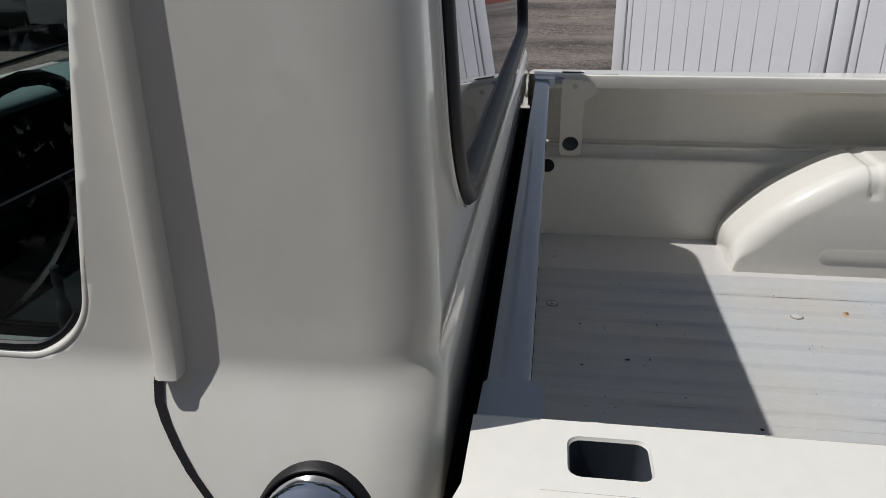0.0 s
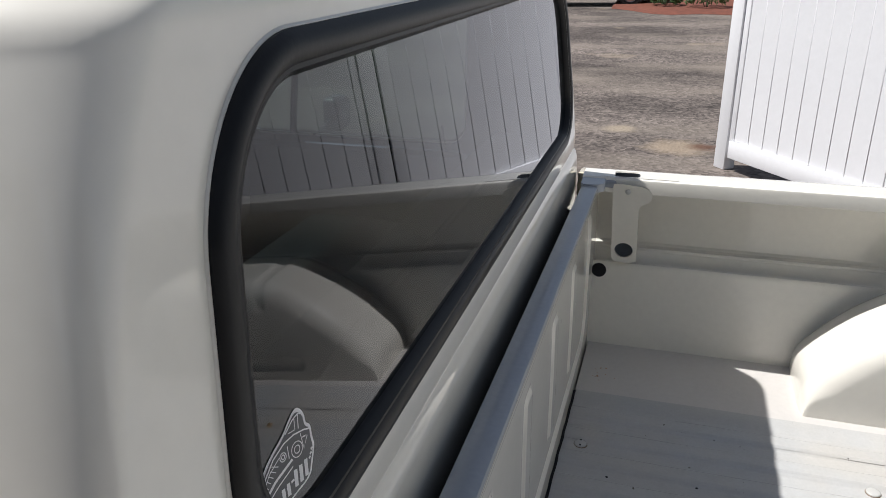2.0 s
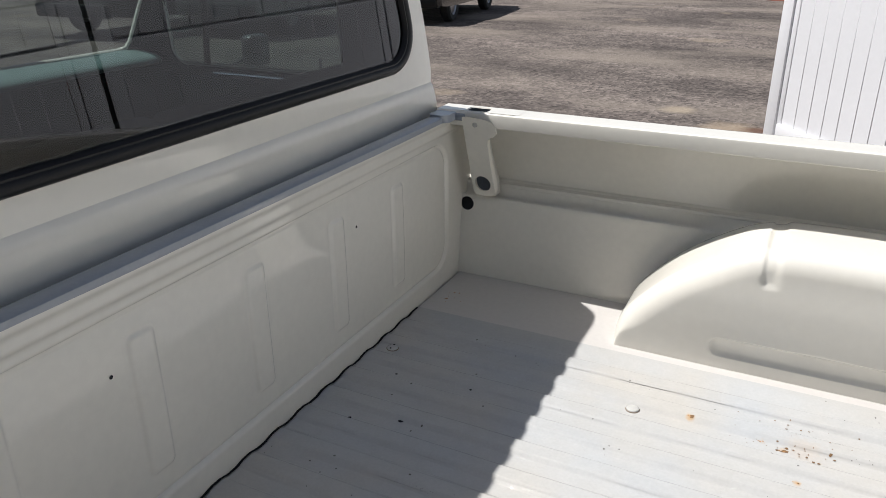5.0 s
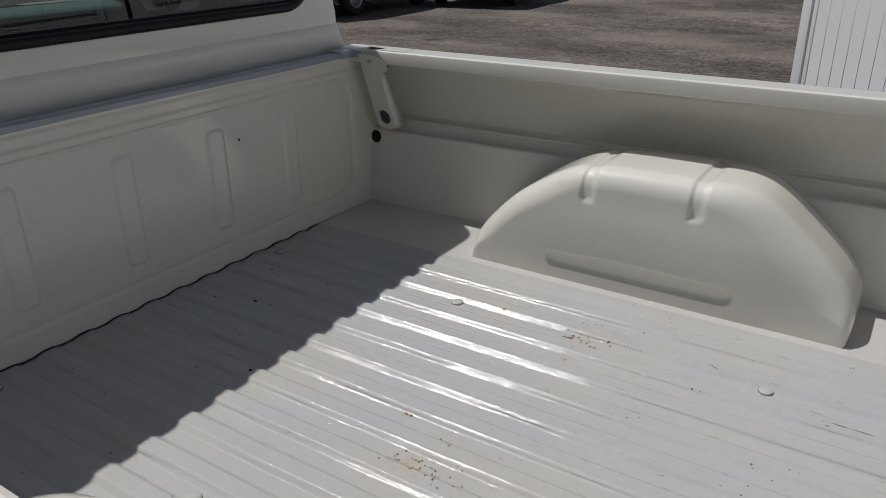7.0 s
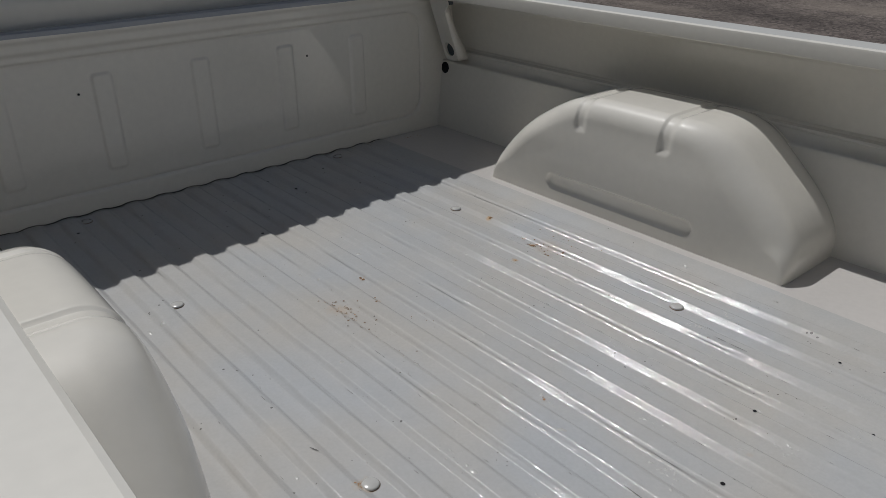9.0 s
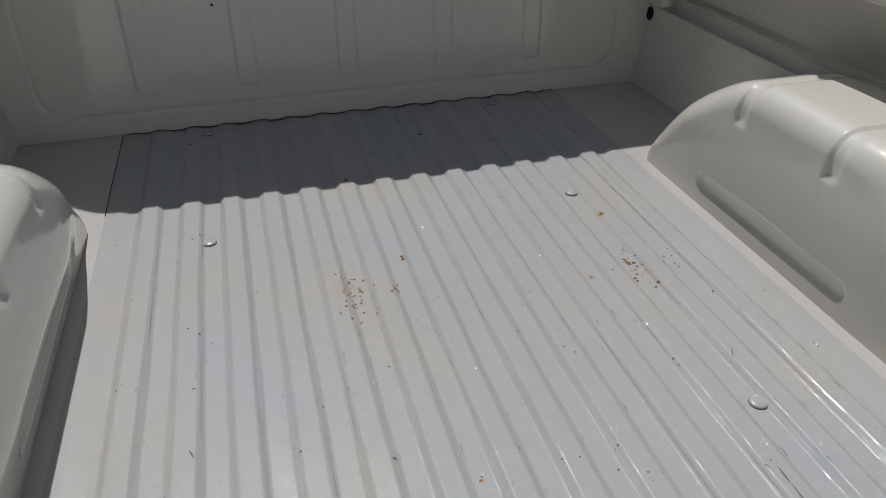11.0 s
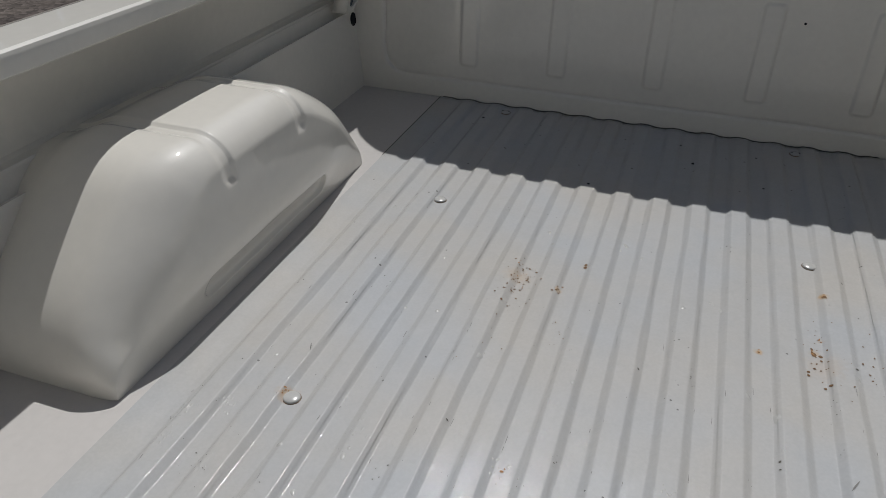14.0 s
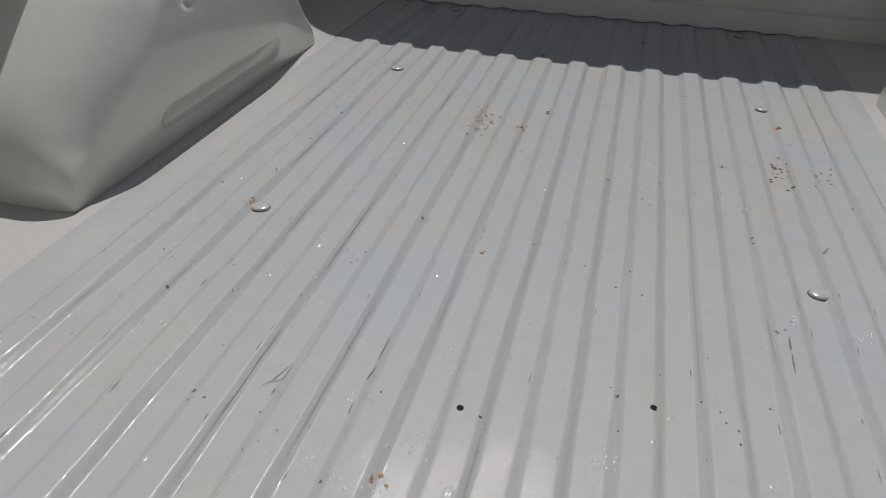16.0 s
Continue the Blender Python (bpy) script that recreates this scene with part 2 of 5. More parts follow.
def add_box(bm, x0, x1, y0, y1, z0, z1, bevel=0.0, segs=2):
    g = bmesh.ops.create_cube(bm, size=1, matrix=Matrix.LocRotScale(((x0 + x1) / 2, (y0 + y1) / 2, (z0 + z1) / 2), None, (abs(x1 - x0), abs(y1 - y0), abs(z1 - z0))))
    if bevel:
        es = list({e for v in g["verts"] for e in v.link_edges})
        bmesh.ops.bevel(bm, geom=es, offset=bevel, segments=segs, profile=0.5, affect="EDGES")
    return bm


def boxm(*a, **k):
    return add_box(bmesh.new(), *a, **k)


def loft(bm, rings, closed=True, cap0=False, cap1=False):
    """Quads between rings of equal length; returns the vertices."""
    vs = [[bm.verts.new(p) for p in r] for r in rings]
    n = len(rings[0])
    for a, b in zip(vs, vs[1:]):
        for i in range(n if closed else n - 1):
            j = (i + 1) % n
            bm.faces.new((a[i], a[j], b[j], b[i]))
    if cap0:
        bm.faces.new(list(reversed(vs[0])))
    if cap1:
        bm.faces.new(vs[-1])
    return vs


def tube(bm, pts, r, n=10, closed=False, squash=1.0):
    """A round bar along a path of points."""
    pts = [Vector(p) for p in pts]
    rings = []
    m = len(pts)
    for i, p in enumerate(pts):
        a = pts[(i - 1) % m] if closed or i else p
        b = pts[(i + 1) % m] if closed or i < m - 1 else p
        t = (b - a).normalized()
        up = Vector((0, 0, 1)) if abs(t.z) < 0.9 else Vector((1, 0, 0))
        s = t.cross(up).normalized()
        u = s.cross(t).normalized()
        rings.append([p + s * (r * math.cos(q)) + u * (r * squash * math.sin(q)) for q in (2 * math.pi * k / n for k in range(n))])
    if closed:
        rings.append(rings[0])
        loft(bm, rings)
        bmesh.ops.remove_doubles(bm, verts=bm.verts, dist=1e-6)
    else:
        loft(bm, rings, True, True, True)
    return bm


def sstep(a, b, x):
    t = min(1.0, max(0.0, (x - a) / (b - a)))
    return t * t * (3 - 2 * t)


def interp(table, z):
    """A smooth curve through a table of (z, value)."""
    if z <= table[0][0]:
        return table[0][1]
    for (a, u), (b, v) in zip(table, table[1:]):
        if z <= b:
            return u + (v - u) * (z - a) / (b - a)
    return table[-1][1]


def rrect_sd(x, y, hx, hy, r):
    """Signed distance to a rounded rectangle about the origin."""
    qx, qy = abs(x) - hx + r, abs(y) - hy + r
    return math.hypot(max(qx, 0), max(qy, 0)) + min(max(qx, qy), 0) - r


def rrect_pts(hx, hy, r, n=8):
    out = []
    for cx, cy, a0 in ((hx - r, hy - r, 0), (-hx + r, hy - r, 90), (-hx + r, -hy + r, 180), (hx - r, -hy + r, 270)):
        for k in range(n + 1):
            a = radians(a0 + 90 * k / n)
            out.append((cx + r * math.cos(a), cy + r * math.sin(a)))
    return out


def chaikin(pts, times, closed=True):
    for _ in range(times):
        out = []
        n = len(pts)
        for i in range(n if closed else n - 1):
            a, b = pts[i], pts[(i + 1) % n]
            out += [(a[0] * 0.75 + b[0] * 0.25, a[1] * 0.75 + b[1] * 0.25), (a[0] * 0.25 + b[0] * 0.75, a[1] * 0.25 + b[1] * 0.75)]
        pts = out if closed else [pts[0]] + out + [pts[-1]]
    return pts


def resample(pts, n, closed=False):
    p = [Vector((*q, 0)) for q in pts]
    if closed:
        p.append(p[0])
    d = [0.0]
    for a, b in zip(p, p[1:]):
        d.append(d[-1] + (b - a).length)
    out, k = [], 0
    for i in range(n):
        s = d[-1] * i / (n if closed else n - 1)
        while k < len(d) - 2 and d[k + 1] < s:
            k += 1
        f = (s - d[k]) / max(1e-9, d[k + 1] - d[k])
        q = p[k].lerp(p[k + 1], min(1, max(0, f)))
        out.append((q.x, q.y))
    return out


# ---- ground, fence, far things ----
GZ = -0.72


def gravel_material():
    """Grey gravel with paler worn tracks, sandy patches and single stones."""
    m = bpy.data.materials.new("gravel")
    m.use_nodes = True
    nt = m.node_tree
    b = nt.nodes["Principled BSDF"]
    b.inputs["Roughness"].default_value = 0.95
    b.inputs["Specular IOR Level"].default_value = 0.2
    tc = nt.nodes.new("ShaderNodeTexCoord")

    def tex(scale, detail, stretch=None):
        n = nt.nodes.new("ShaderNodeTexNoise")
        n.inputs["Scale"].default_value, n.inputs["Detail"].default_value = scale, detail
        if stretch:
            mp = nt.nodes.new("ShaderNodeMapping")
            mp.inputs["Scale"].default_value = stretch
            nt.links.new(tc.outputs["Object"], mp.inputs["Vector"])
            nt.links.new(mp.outputs[0], n.inputs["Vector"])
        else:
            nt.links.new(tc.outputs["Object"], n.inputs["Vector"])
        return n.outputs[0]

    def ramp(src, stops):
        r = nt.nodes.new("ShaderNodeValToRGB")
        e = r.color_ramp.elements
        e[0].position, e[0].color = stops[0][0], (*stops[0][1], 1)
        e[1].position, e[1].color = stops[1][0], (*stops[1][1], 1)
        for p, c in stops[2:]:
            e.new(p).color = (*c, 1)
        nt.links.new(src, r.inputs[0])
        return r.outputs[0]

    def mixc(f, a, c, mode="MIX"):
        n = nt.nodes.new("ShaderNodeMix")
        n.data_type, n.blend_type = "RGBA", mode
        if isinstance(f, float):
            n.inputs["Factor"].default_value = f
        else:
            nt.links.new(f, n.inputs["Factor"])
        for key, v in (("A", a), ("B", c)):
            if isinstance(v, tuple):
                n.inputs[key].default_value = (*v, 1)
            else:
                nt.links.new(v, n.inputs[key])
        return n.outputs["Result"]
    base = ramp(tex(0.42, 8, (0.75, 1.25, 1)), ((0.36, (0.082, 0.071, 0.066)), (0.66, (0.175, 0.152, 0.138))))
    vor = nt.nodes.new("ShaderNodeTexVoronoi")
    vor.inputs["Scale"].default_value = 30
    nt.links.new(tc.outputs["Object"], vor.inputs["Vector"])
    stones = ramp(vor.outputs["Color"], ((0.1, (0.4, 0.4, 0.4)), (0.9, (1.6, 1.57, 1.55))))
    c = mixc(0.85, base, stones, "MULTIPLY")
    c = mixc(0.7, c, ramp(tex(4.0, 9), ((0.35, (0.68, 0.66, 0.67)), (0.65, (1.2, 1.19, 1.17)))), "MULTIPLY")
    c = mixc(ramp(tex(0.6, 8, (0.5, 1.15, 1)), ((0.47, (0, 0, 0)), (0.68, (0.62, 0.62, 0.62)))), c, (0.245, 0.21, 0.178))
    sand = ramp(tex(0.55, 4), ((0.64, (0, 0, 0)), (0.74, (0.7, 0.7, 0.7))))
    c = mixc(sand, c, (0.33, 0.27, 0.20))
    for (x, y, r, col) in ((0.22, 6.14, 0.30, (0.29, 0.23, 0.17)), (-0.36, 6.79, 0.17, (0.30, 0.25, 0.19)), (-4.75, 8.35, 0.17, (0.03, 0.025, 0.022)), (0.46, 6.2, 0.14, (0.09, 0.04, 0.025))):
        d = nt.nodes.new("ShaderNodeVectorMath")
        d.operation = "DISTANCE"
        nt.links.new(tc.outputs["Object"], d.inputs[0])
        d.inputs[1].default_value = (x, y, 0)
        f = nt.nodes.new("ShaderNodeMath")
        f.operation = "MULTIPLY_ADD"
        nt.links.new(tex(5.0, 4), f.inputs[0])
        f.inputs[1].default_value = 1.1 * r
        nt.links.new(d.outputs["Value"], f.inputs[2])
        g = nt.nodes.new("ShaderNodeMapRange")
        g.inputs[1].default_value, g.inputs[2].default_value, g.inputs[3].default_value, g.inputs[4].default_value = r * 1.0, r * 1.8, 0.75, 0.0
        nt.links.new(f.outputs[0], g.inputs[0])
        c = mixc(g.outputs[0], c, col)
    nt.links.new(c, b.inputs["Base Color"])
    bp = nt.nodes.new("ShaderNodeBump")
    bp.inputs["Strength"].default_value, bp.inputs["Distance"].default_value = 0.5, 0.015
    nt.links.new(vor.outputs["Distance"], bp.inputs["Height"])
    nt.links.new(bp.outputs[0], b.inputs["Normal"])
    return m


bm = bmesh.new()
bmesh.ops.create_grid(bm, x_segments=8, y_segments=8, size=400)
ground = part("ground", bm, gravel_material())
ground.location = (0, 0, GZ)
tagged(ground, "grey gravel parking lot with sandy patches", "ground", kind="structure")

# planting bed at the far edge of the lot
bm = bmesh.new()
rings = []
for i in range(121):
    x = -1.9 + 40 * i / 120
    y0 = 20.6 + 0.35 * noise.noise((x * 0.7, 0, 0)) + (1.6 * (1 - sstep(-1.9, -0.2, x)))
    rings.append([(x, y0, GZ + 0.004), (x, y0 + 0.25, GZ + 0.06), (x, 24, GZ + 0.12 + 0.03 * noise.noise((x, 1, 0))), (x, 27, GZ + 0.1)])
loft(bm, rings, closed=False)
tagged(part("planting_bed", bm, M_mulch), "reddish-brown mulch bed along the lot edge", "planting bed")


def shrub(seed, size):
    rnd = random.Random(seed)
    e = empty("shrub", "low rounded green shrub in the mulch bed", "shrub", "shrubs")
    bm = bmesh.new()
    for k in range(5):
        a = rnd.uniform(0, 6.28)
        tube(bm, [(0.03 * math.cos(a), 0.03 * math.sin(a), -0.02), (0.2 * size * math.cos(a), 0.2 * size * math.sin(a), 0.35 * size)], 0.012, 6)
    part("stem", bm, M_bark, e)
    bm = bmesh.new()
    for k in range(750):
        v = Vector((rnd.gauss(0, 1), rnd.gauss(0, 1), rnd.gauss(0, 0.8))).normalized() * size * (0.38 + 0.16 * rnd.random() + 0.10 * noise.noise((k * 0.01, seed, 0)))
        v.z = abs(v.z) * 1.1 + 0.10 * size
        m4 = Matrix.Translation(v) @ Euler((rnd.uniform(0, 6), rnd.uniform(0, 6), rnd.uniform(0, 6))).to_matrix().to_4x4()
        l, w = 0.055 * rnd.uniform(0.7, 1.3), 0.022
        vs = [bm.verts.new(m4 @ Vector(p)) for p in ((-l, 0, 0), (0, -w, 0.006), (l, 0, 0), (0, w, 0.006))]
        bm.faces.new(vs)
    part("foliage", bm, M_leaf, e)
    return e


for k, (x, y, sz) in enumerate(((-0.4, 22.6, 0.9), (0.7, 22.2, 1.1), (2.4, 22.5, 1.0), (3.9, 22.9, 1.2))):
    shrub(k, sz).location = (x, y, GZ + 0.08)


def tree_line():
    """A dense belt of dark trees, unseen behind the camera and added to block low sky: trunks and a mass of leaf
    clumps.
    """
    rnd = random.Random(21)
    e = empty("unseen_tree_belt", "unseen belt of dark green trees added to block low sky", "trees", kind="stuff")
    bm, bl = bmesh.new(), bmesh.new()
    for i in range(26):
        x0, y0, h = -19 + 1.5 * i + rnd.uniform(-0.4, 0.4), -9.6 + rnd.uniform(-0.8, 0.8), rnd.uniform(6.5, 8.5)
        tube(bm, [(x0, y0, GZ), (x0 + rnd.uniform(-0.1, 0.1), y0, GZ + h * 0.4), (x0 + rnd.uniform(-0.2, 0.2), y0, GZ + h * 0.9)], 0.11, 7)
        for k in range(620):
            f = rnd.random()
            r = 1.35 * (1.05 - f) ** 0.6 * math.sqrt(rnd.random())
            a = rnd.uniform(0, 6.28)
            m4 = Matrix.Translation((x0 + r * math.cos(a), y0 + r * math.sin(a), GZ + 0.25 + (h - 0.3) * f)) @ Euler((rnd.uniform(0, 6), rnd.uniform(0, 6), rnd.uniform(0, 6))).to_matrix().to_4x4()
            l, w = rnd.uniform(0.16, 0.30), rnd.uniform(0.09, 0.16)
            bl.faces.new([bl.verts.new(m4 @ Vector(p)) for p in ((-l, 0, 0), (-0.2 * l, -w, 0.03), (l, 0, 0), (-0.1 * l, w, 0.03))])
    part("trunks", bm, M_bark, e)
    part("foliage", bl, M_tree_leaf, e)


tree_line()


def car(paint, label, length=4.7, width=1.85, height=1.68):
    """A parked car along x: body, glass, bumpers, lamps, wheels with tyre and rim."""
    e = empty("parked_car", label, "car", "parked cars")
    L, W, H = length / 2, width / 2, height
    bm = bmesh.new()
    prof = [(-L, 0.45), (-L + 0.02, 0.75), (-L + 0.12, 0.98), (-L + 0.9, 1.06), (L - 0.15, 1.06), (L - 0.02, 0.9), (L, 0.55), (L - 0.05, 0.30), (-L + 0.08, 0.30)]
    prof = chaikin(prof, 2)
    loft(bm, [[(x * k, y, 0.3 + (z - 0.3) * kz) for x, z in prof] for y, k, kz in ((-W, 0.965, 0.96), (-W + 0.04, 0.99, 0.99), (-W + 0.15, 1, 1), (W - 0.15, 1, 1), (W - 0.04, 0.99, 0.99), (W, 0.965, 0.96))], True, True, True)
    part("body", bm, paint, e)
    bm = bmesh.new()
    prof = chaikin([(-L + 0.95, 1.04), (-L + 1.5, H - 0.05), (-L + 2.0, H), (L - 0.9, H), (L - 0.45, H - 0.1), (L - 0.22, 1.04)], 2, closed=False)
    loft(bm, [[(x, y, z) for x, z in prof] for y in (-W + 0.12, -W + 0.22, W - 0.22, W - 0.12)], False)
    part("roof", bm, paint, e)
    for sy in (-1, 1):
        for x0, x1 in ((-L + 1.25, -L + 2.1), (-L + 2.18, -L + 3.1), (-L + 3.18, L - 0.5)):
            part("side_glass", boxm(x0, x1, sy * (W - 0.13) - 0.012, sy * (W - 0.13) + 0.012, 1.08, H - 0.16, bevel=0.01), M_dark, e)
    part("front_bumper", boxm(-L - 0.04, -L + 0.12, -W + 0.08, W - 0.08, 0.32, 0.52, bevel=0.04), M_rubber, e)
    part("rear_bumper", boxm(L - 0.12, L + 0.05, -W + 0.08, W - 0.08, 0.36, 0.58, bevel=0.04), M_rubber, e)
    for sy in (-1, 1):
        part("tail_lamp", boxm(L - 0.1, L + 0.005, sy * (W - 0.16) - 0.09, sy * (W - 0.16) + 0.09, 0.72, 1.0, bevel=0.02), M_lamp_red, e)
        for x in (-L + 0.86, L - 0.98):
            bm = bmesh.new()
            n = 28
            loft(bm, [[(r * math.cos(a), o, r * math.sin(a)) for a in (2 * math.pi * k / n for k in range(n))] for r, o in ((0.21, -0.09), (0.31, -0.10), (0.345, -0.06), (0.345, 0.06), (0.31, 0.10), (0.21, 0.09))])
            t = part("tyre", bm, M_tyre, e)
            t.location = (x, sy * (W - 0.10), 0.345)
            bm = bmesh.new()
            loft(bm, [[(r * math.cos(a), sy * o, r * math.sin(a)) for a in (2 * math.pi * k / 20 for k in range(20))] for r, o in ((0.22, 0.085), (0.20, 0.06), (0.12, 0.075), (0.05, 0.085))], True, False, True)
            part("rim", bm, M_rim, t)
    return e


c = car(M_silver, "silver sport utility car parked across the lot")
c.matrix_world = pose(-2.9, 23.9, GZ, 0, 0, 6)
c = car(M_silver, "pale silver car parked beside a dark one", 4.0, 1.78, 1.55)
c.matrix_world = pose(-8.56, 11.2, GZ, 0, 0, -88)
c = car(M_black_car, "black car parked in the gravel lot", 4.5, 1.78, 1.5)
c.matrix_world = pose(-6.97, 14.4, GZ, 0, 0, 98)
c = car(M_black_car, "dark car parked beside another car", 4.6, 1.76, 1.6)
c.matrix_world = pose(-10.72, 10.4, GZ, 0, 0, -87)
c = car(M_black_car, "dark pickup-sized car parked at the lot edge", 5.0, 1.9, 1.7)
c.matrix_world = pose(-8.6, 25.2, GZ, 0, 0, 4)

# white vinyl fence panels, one after another, running past the truck
FENCE_A, FENCE_D = Vector((0.57, 5.56, GZ)), Vector((0.6, -0.8, 0))


def fence_panel():
    """One panel: a post, bottom and top rails with boards between them. x runs along the fence, the seen side is -y."""
    e = empty("fence_panel", "white vinyl privacy fence panel with vertical boards", "fence", "fence panels")
    part("post", boxm(-0.02, 0.107, -0.044, 0.064, 0, 1.93, bevel=0.006), M_vinyl, e)
    part("post_cap", boxm(-0.03, 0.117, -0.074, 0.074, 1.93, 1.96, bevel=0.008), M_vinyl, e)
    part("edge_channel", boxm(0.109, 0.165, -0.026, 0.026, 0.13, 1.85, bevel=0.003), M_vinyl, e)
    part("bottom_rail", boxm(0.135, 2.010, -0.045, 0.03, 0.11, 0.25, bevel=0.006), M_vinyl, e)
    part("top_rail", boxm(0.135, 2.010, -0.03, 0.03, 1.80, 1.85, bevel=0.006), M_vinyl, e)
    part("middle_rail", boxm(0.135, 2.010, -0.012, 0.02, 1.52, 1.56, bevel=0.003), M_vinyl, e)
    part("end_board", boxm(1.9085, 2.008, -0.022, 0.022, 0.25, 1.80, bevel=0.0035), M_vinyl, e)
    # dark box set into the joint to paint the shade of its depth
    part("joint_shade", boxm(2.011, 2.036, -0.004, 0.012, 0.12, 1.84), M_dark, e, "dark strip standing in for the shade in the joint")
    for z0, z1 in ((0.25, 1.53), (1.55, 1.80)):
        b = part("board", boxm(0.0, 0.1558, -0.022, 0.022, z0, z1, bevel=0.0035, segs=1), M_vinyl, e)
        b.location.x = 0.17
        for k in range(1, 11):
            c = new("board", b.data)
            c.parent, c.location = e, (0.17 + 0.158 * k, 0, 0)
    return e


fence_turn = math.degrees(math.atan2(FENCE_D.y, FENCE_D.x))
first_panel = fence_panel()
for k in range(5):
    q = FENCE_A + FENCE_D * (2.06 * k)
    m4 = pose(q.x, q.y, q.z, 0, 0, fence_turn)
    if k == 0:
        first_panel.matrix_world = m4
    else:
        copy_thing(first_panel, m4)


# ---- the truck ----
truck = empty("pickup_truck", "cream-white classic pickup truck with a bare painted bed", "pickup truck")
BED_L = 2.38


# ---- bed floor: thirteen raised lands with flat grooves between them ----
def floor_z(y):
    a = abs(y)
    if a > 0.575:
        return 0.0
    ph = abs((a + 0.04375) % 0.0875 - 0.04375)
    t = min(1.0, max(0.0, (ph - 0.0148) / 0.0136))
    t = 0.6 * t + 0.4 * t * t * (3 - 2 * t)
    return 0.0028 - 0.0084 * t


def dent(x, y):
    return 0.0009 * noise.noise((x * 2.3, y * 5.0, 0.3)) + 0.0006 * noise.noise((x * 7.0, y * 12.0, 5.1)) + 0.00012 * noise.noise((x * 25.0, y * 40.0, 2.7))


def sway(x, y):
    """How far the ribs wander sideways."""
    if abs(y) > 0.574:
        return 0.0
    k = round(y / 0.04375) * 3.7
    return 0.0019 * noise.noise((x * 5.5, k, 7.7)) + 0.0009 * noise.noise((x * 15.0, k, 2.2))


def swell(x, y):
    """How the height of a rib varies along it."""
    return (1 + 0.25 * noise.noise((x * 2.4, round(y / 0.04375) * 7.3, 4.0))) * (0.55 + 0.45 * sstep(0.0, 0.07, x))


def surf(x, y):
    """Height of the floor's surface."""
    y0 = y - sway(x, y)
    return floor_z(y0) * swell(x, y0) + dent(x, y)


def floor_sheet(name, ys, x0, label, mat):
    bm = bmesh.new()
    rings = []
    nx = 240
    for i in range(nx + 1):
        x = x0 + (BED_L - x0) * i / nx
        rings.append([(x, y + sway(x, y), floor_z(y) * swell(x, y) + dent(x, y)) for y in ys])
    loft(bm, rings, closed=False)
    return part(name, bm, mat, truck, label, 60)


half = sorted({round(abs(k * 0.0875 + u), 5) for k in range(8) for u in (0, -0.0075, 0.0075, -0.0125, 0.0125, -0.0148, 0.0148, -0.0158, 0.0158, -0.0170, 0.0170, -0.0184, 0.0184, -0.0200, 0.0200, -0.0216, 0.0216, -0.0232, 0.0232, -0.0248, 0.0248, -0.0262, 0.0262, -0.0274, 0.0274, -0.0284, 0.0284, -0.0307, 0.0307, -0.037, 0.037, 0.04375)})
half = [v for v in half if v < 0.572]
ys = [-0.6195, -0.605, -0.588] + [-v for v in reversed(half) if v > 0] + half + [0.588, 0.605, 0.6195]
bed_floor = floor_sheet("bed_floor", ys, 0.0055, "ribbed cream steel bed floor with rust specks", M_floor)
for s in (-1, 1):
    floor_sheet("side_floor", [s * v for v in (0.6195, 0.64, 0.70, 0.78, 0.84, 0.89)], 0.004, "smooth cream side floor", M_side_floor)
bm = bmesh.new()
loft(bm, [[(x, y + 0.0006 * noise.noise((x * 20, 0, 1.0)), floor_z(y) + dent(x, y) + 0.0009) for y in (-0.6212, -0.6190)] for x in (0.006 + 0.46 * i / 40 for i in range(41))], closed=False)
part("side_seam", bm, M_dark, bed_floor, "dark seam beside the ribbed sheet", 60)
# three dark boxes added to fill the cab-to-bed gap, standing in for its shade
part("low_gap_fill", boxm(-0.16, -0.04, -0.86, 0.86, -0.30, 0.05), M_dark, truck)
part("side_gap_fill", boxm(-0.12, -0.03, 0.80, 0.83, -0.30, 0.40), M_dark, truck)
part("front_gap_fill", boxm(-0.036, -0.029, -0.93, 0.93, -0.30, 0.43), M_dark, truck)
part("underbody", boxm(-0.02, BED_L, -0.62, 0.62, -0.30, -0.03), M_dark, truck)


bm = bmesh.new()
seam_ys = [i * 0.0875 / 8 for i in range(-56, 57)]
loft(bm, [[(-0.004, y, 0.56 * floor_z(y) + 0.0012), (0.0062 + 0.0016 * noise.noise((y * 30, 3.0, 0)), y, 0.56 * floor_z(y) + 0.0016)] for y in seam_ys], closed=False)
part("front_seam", bm, M_dark, bed_floor, "dark wavy seam", 60)


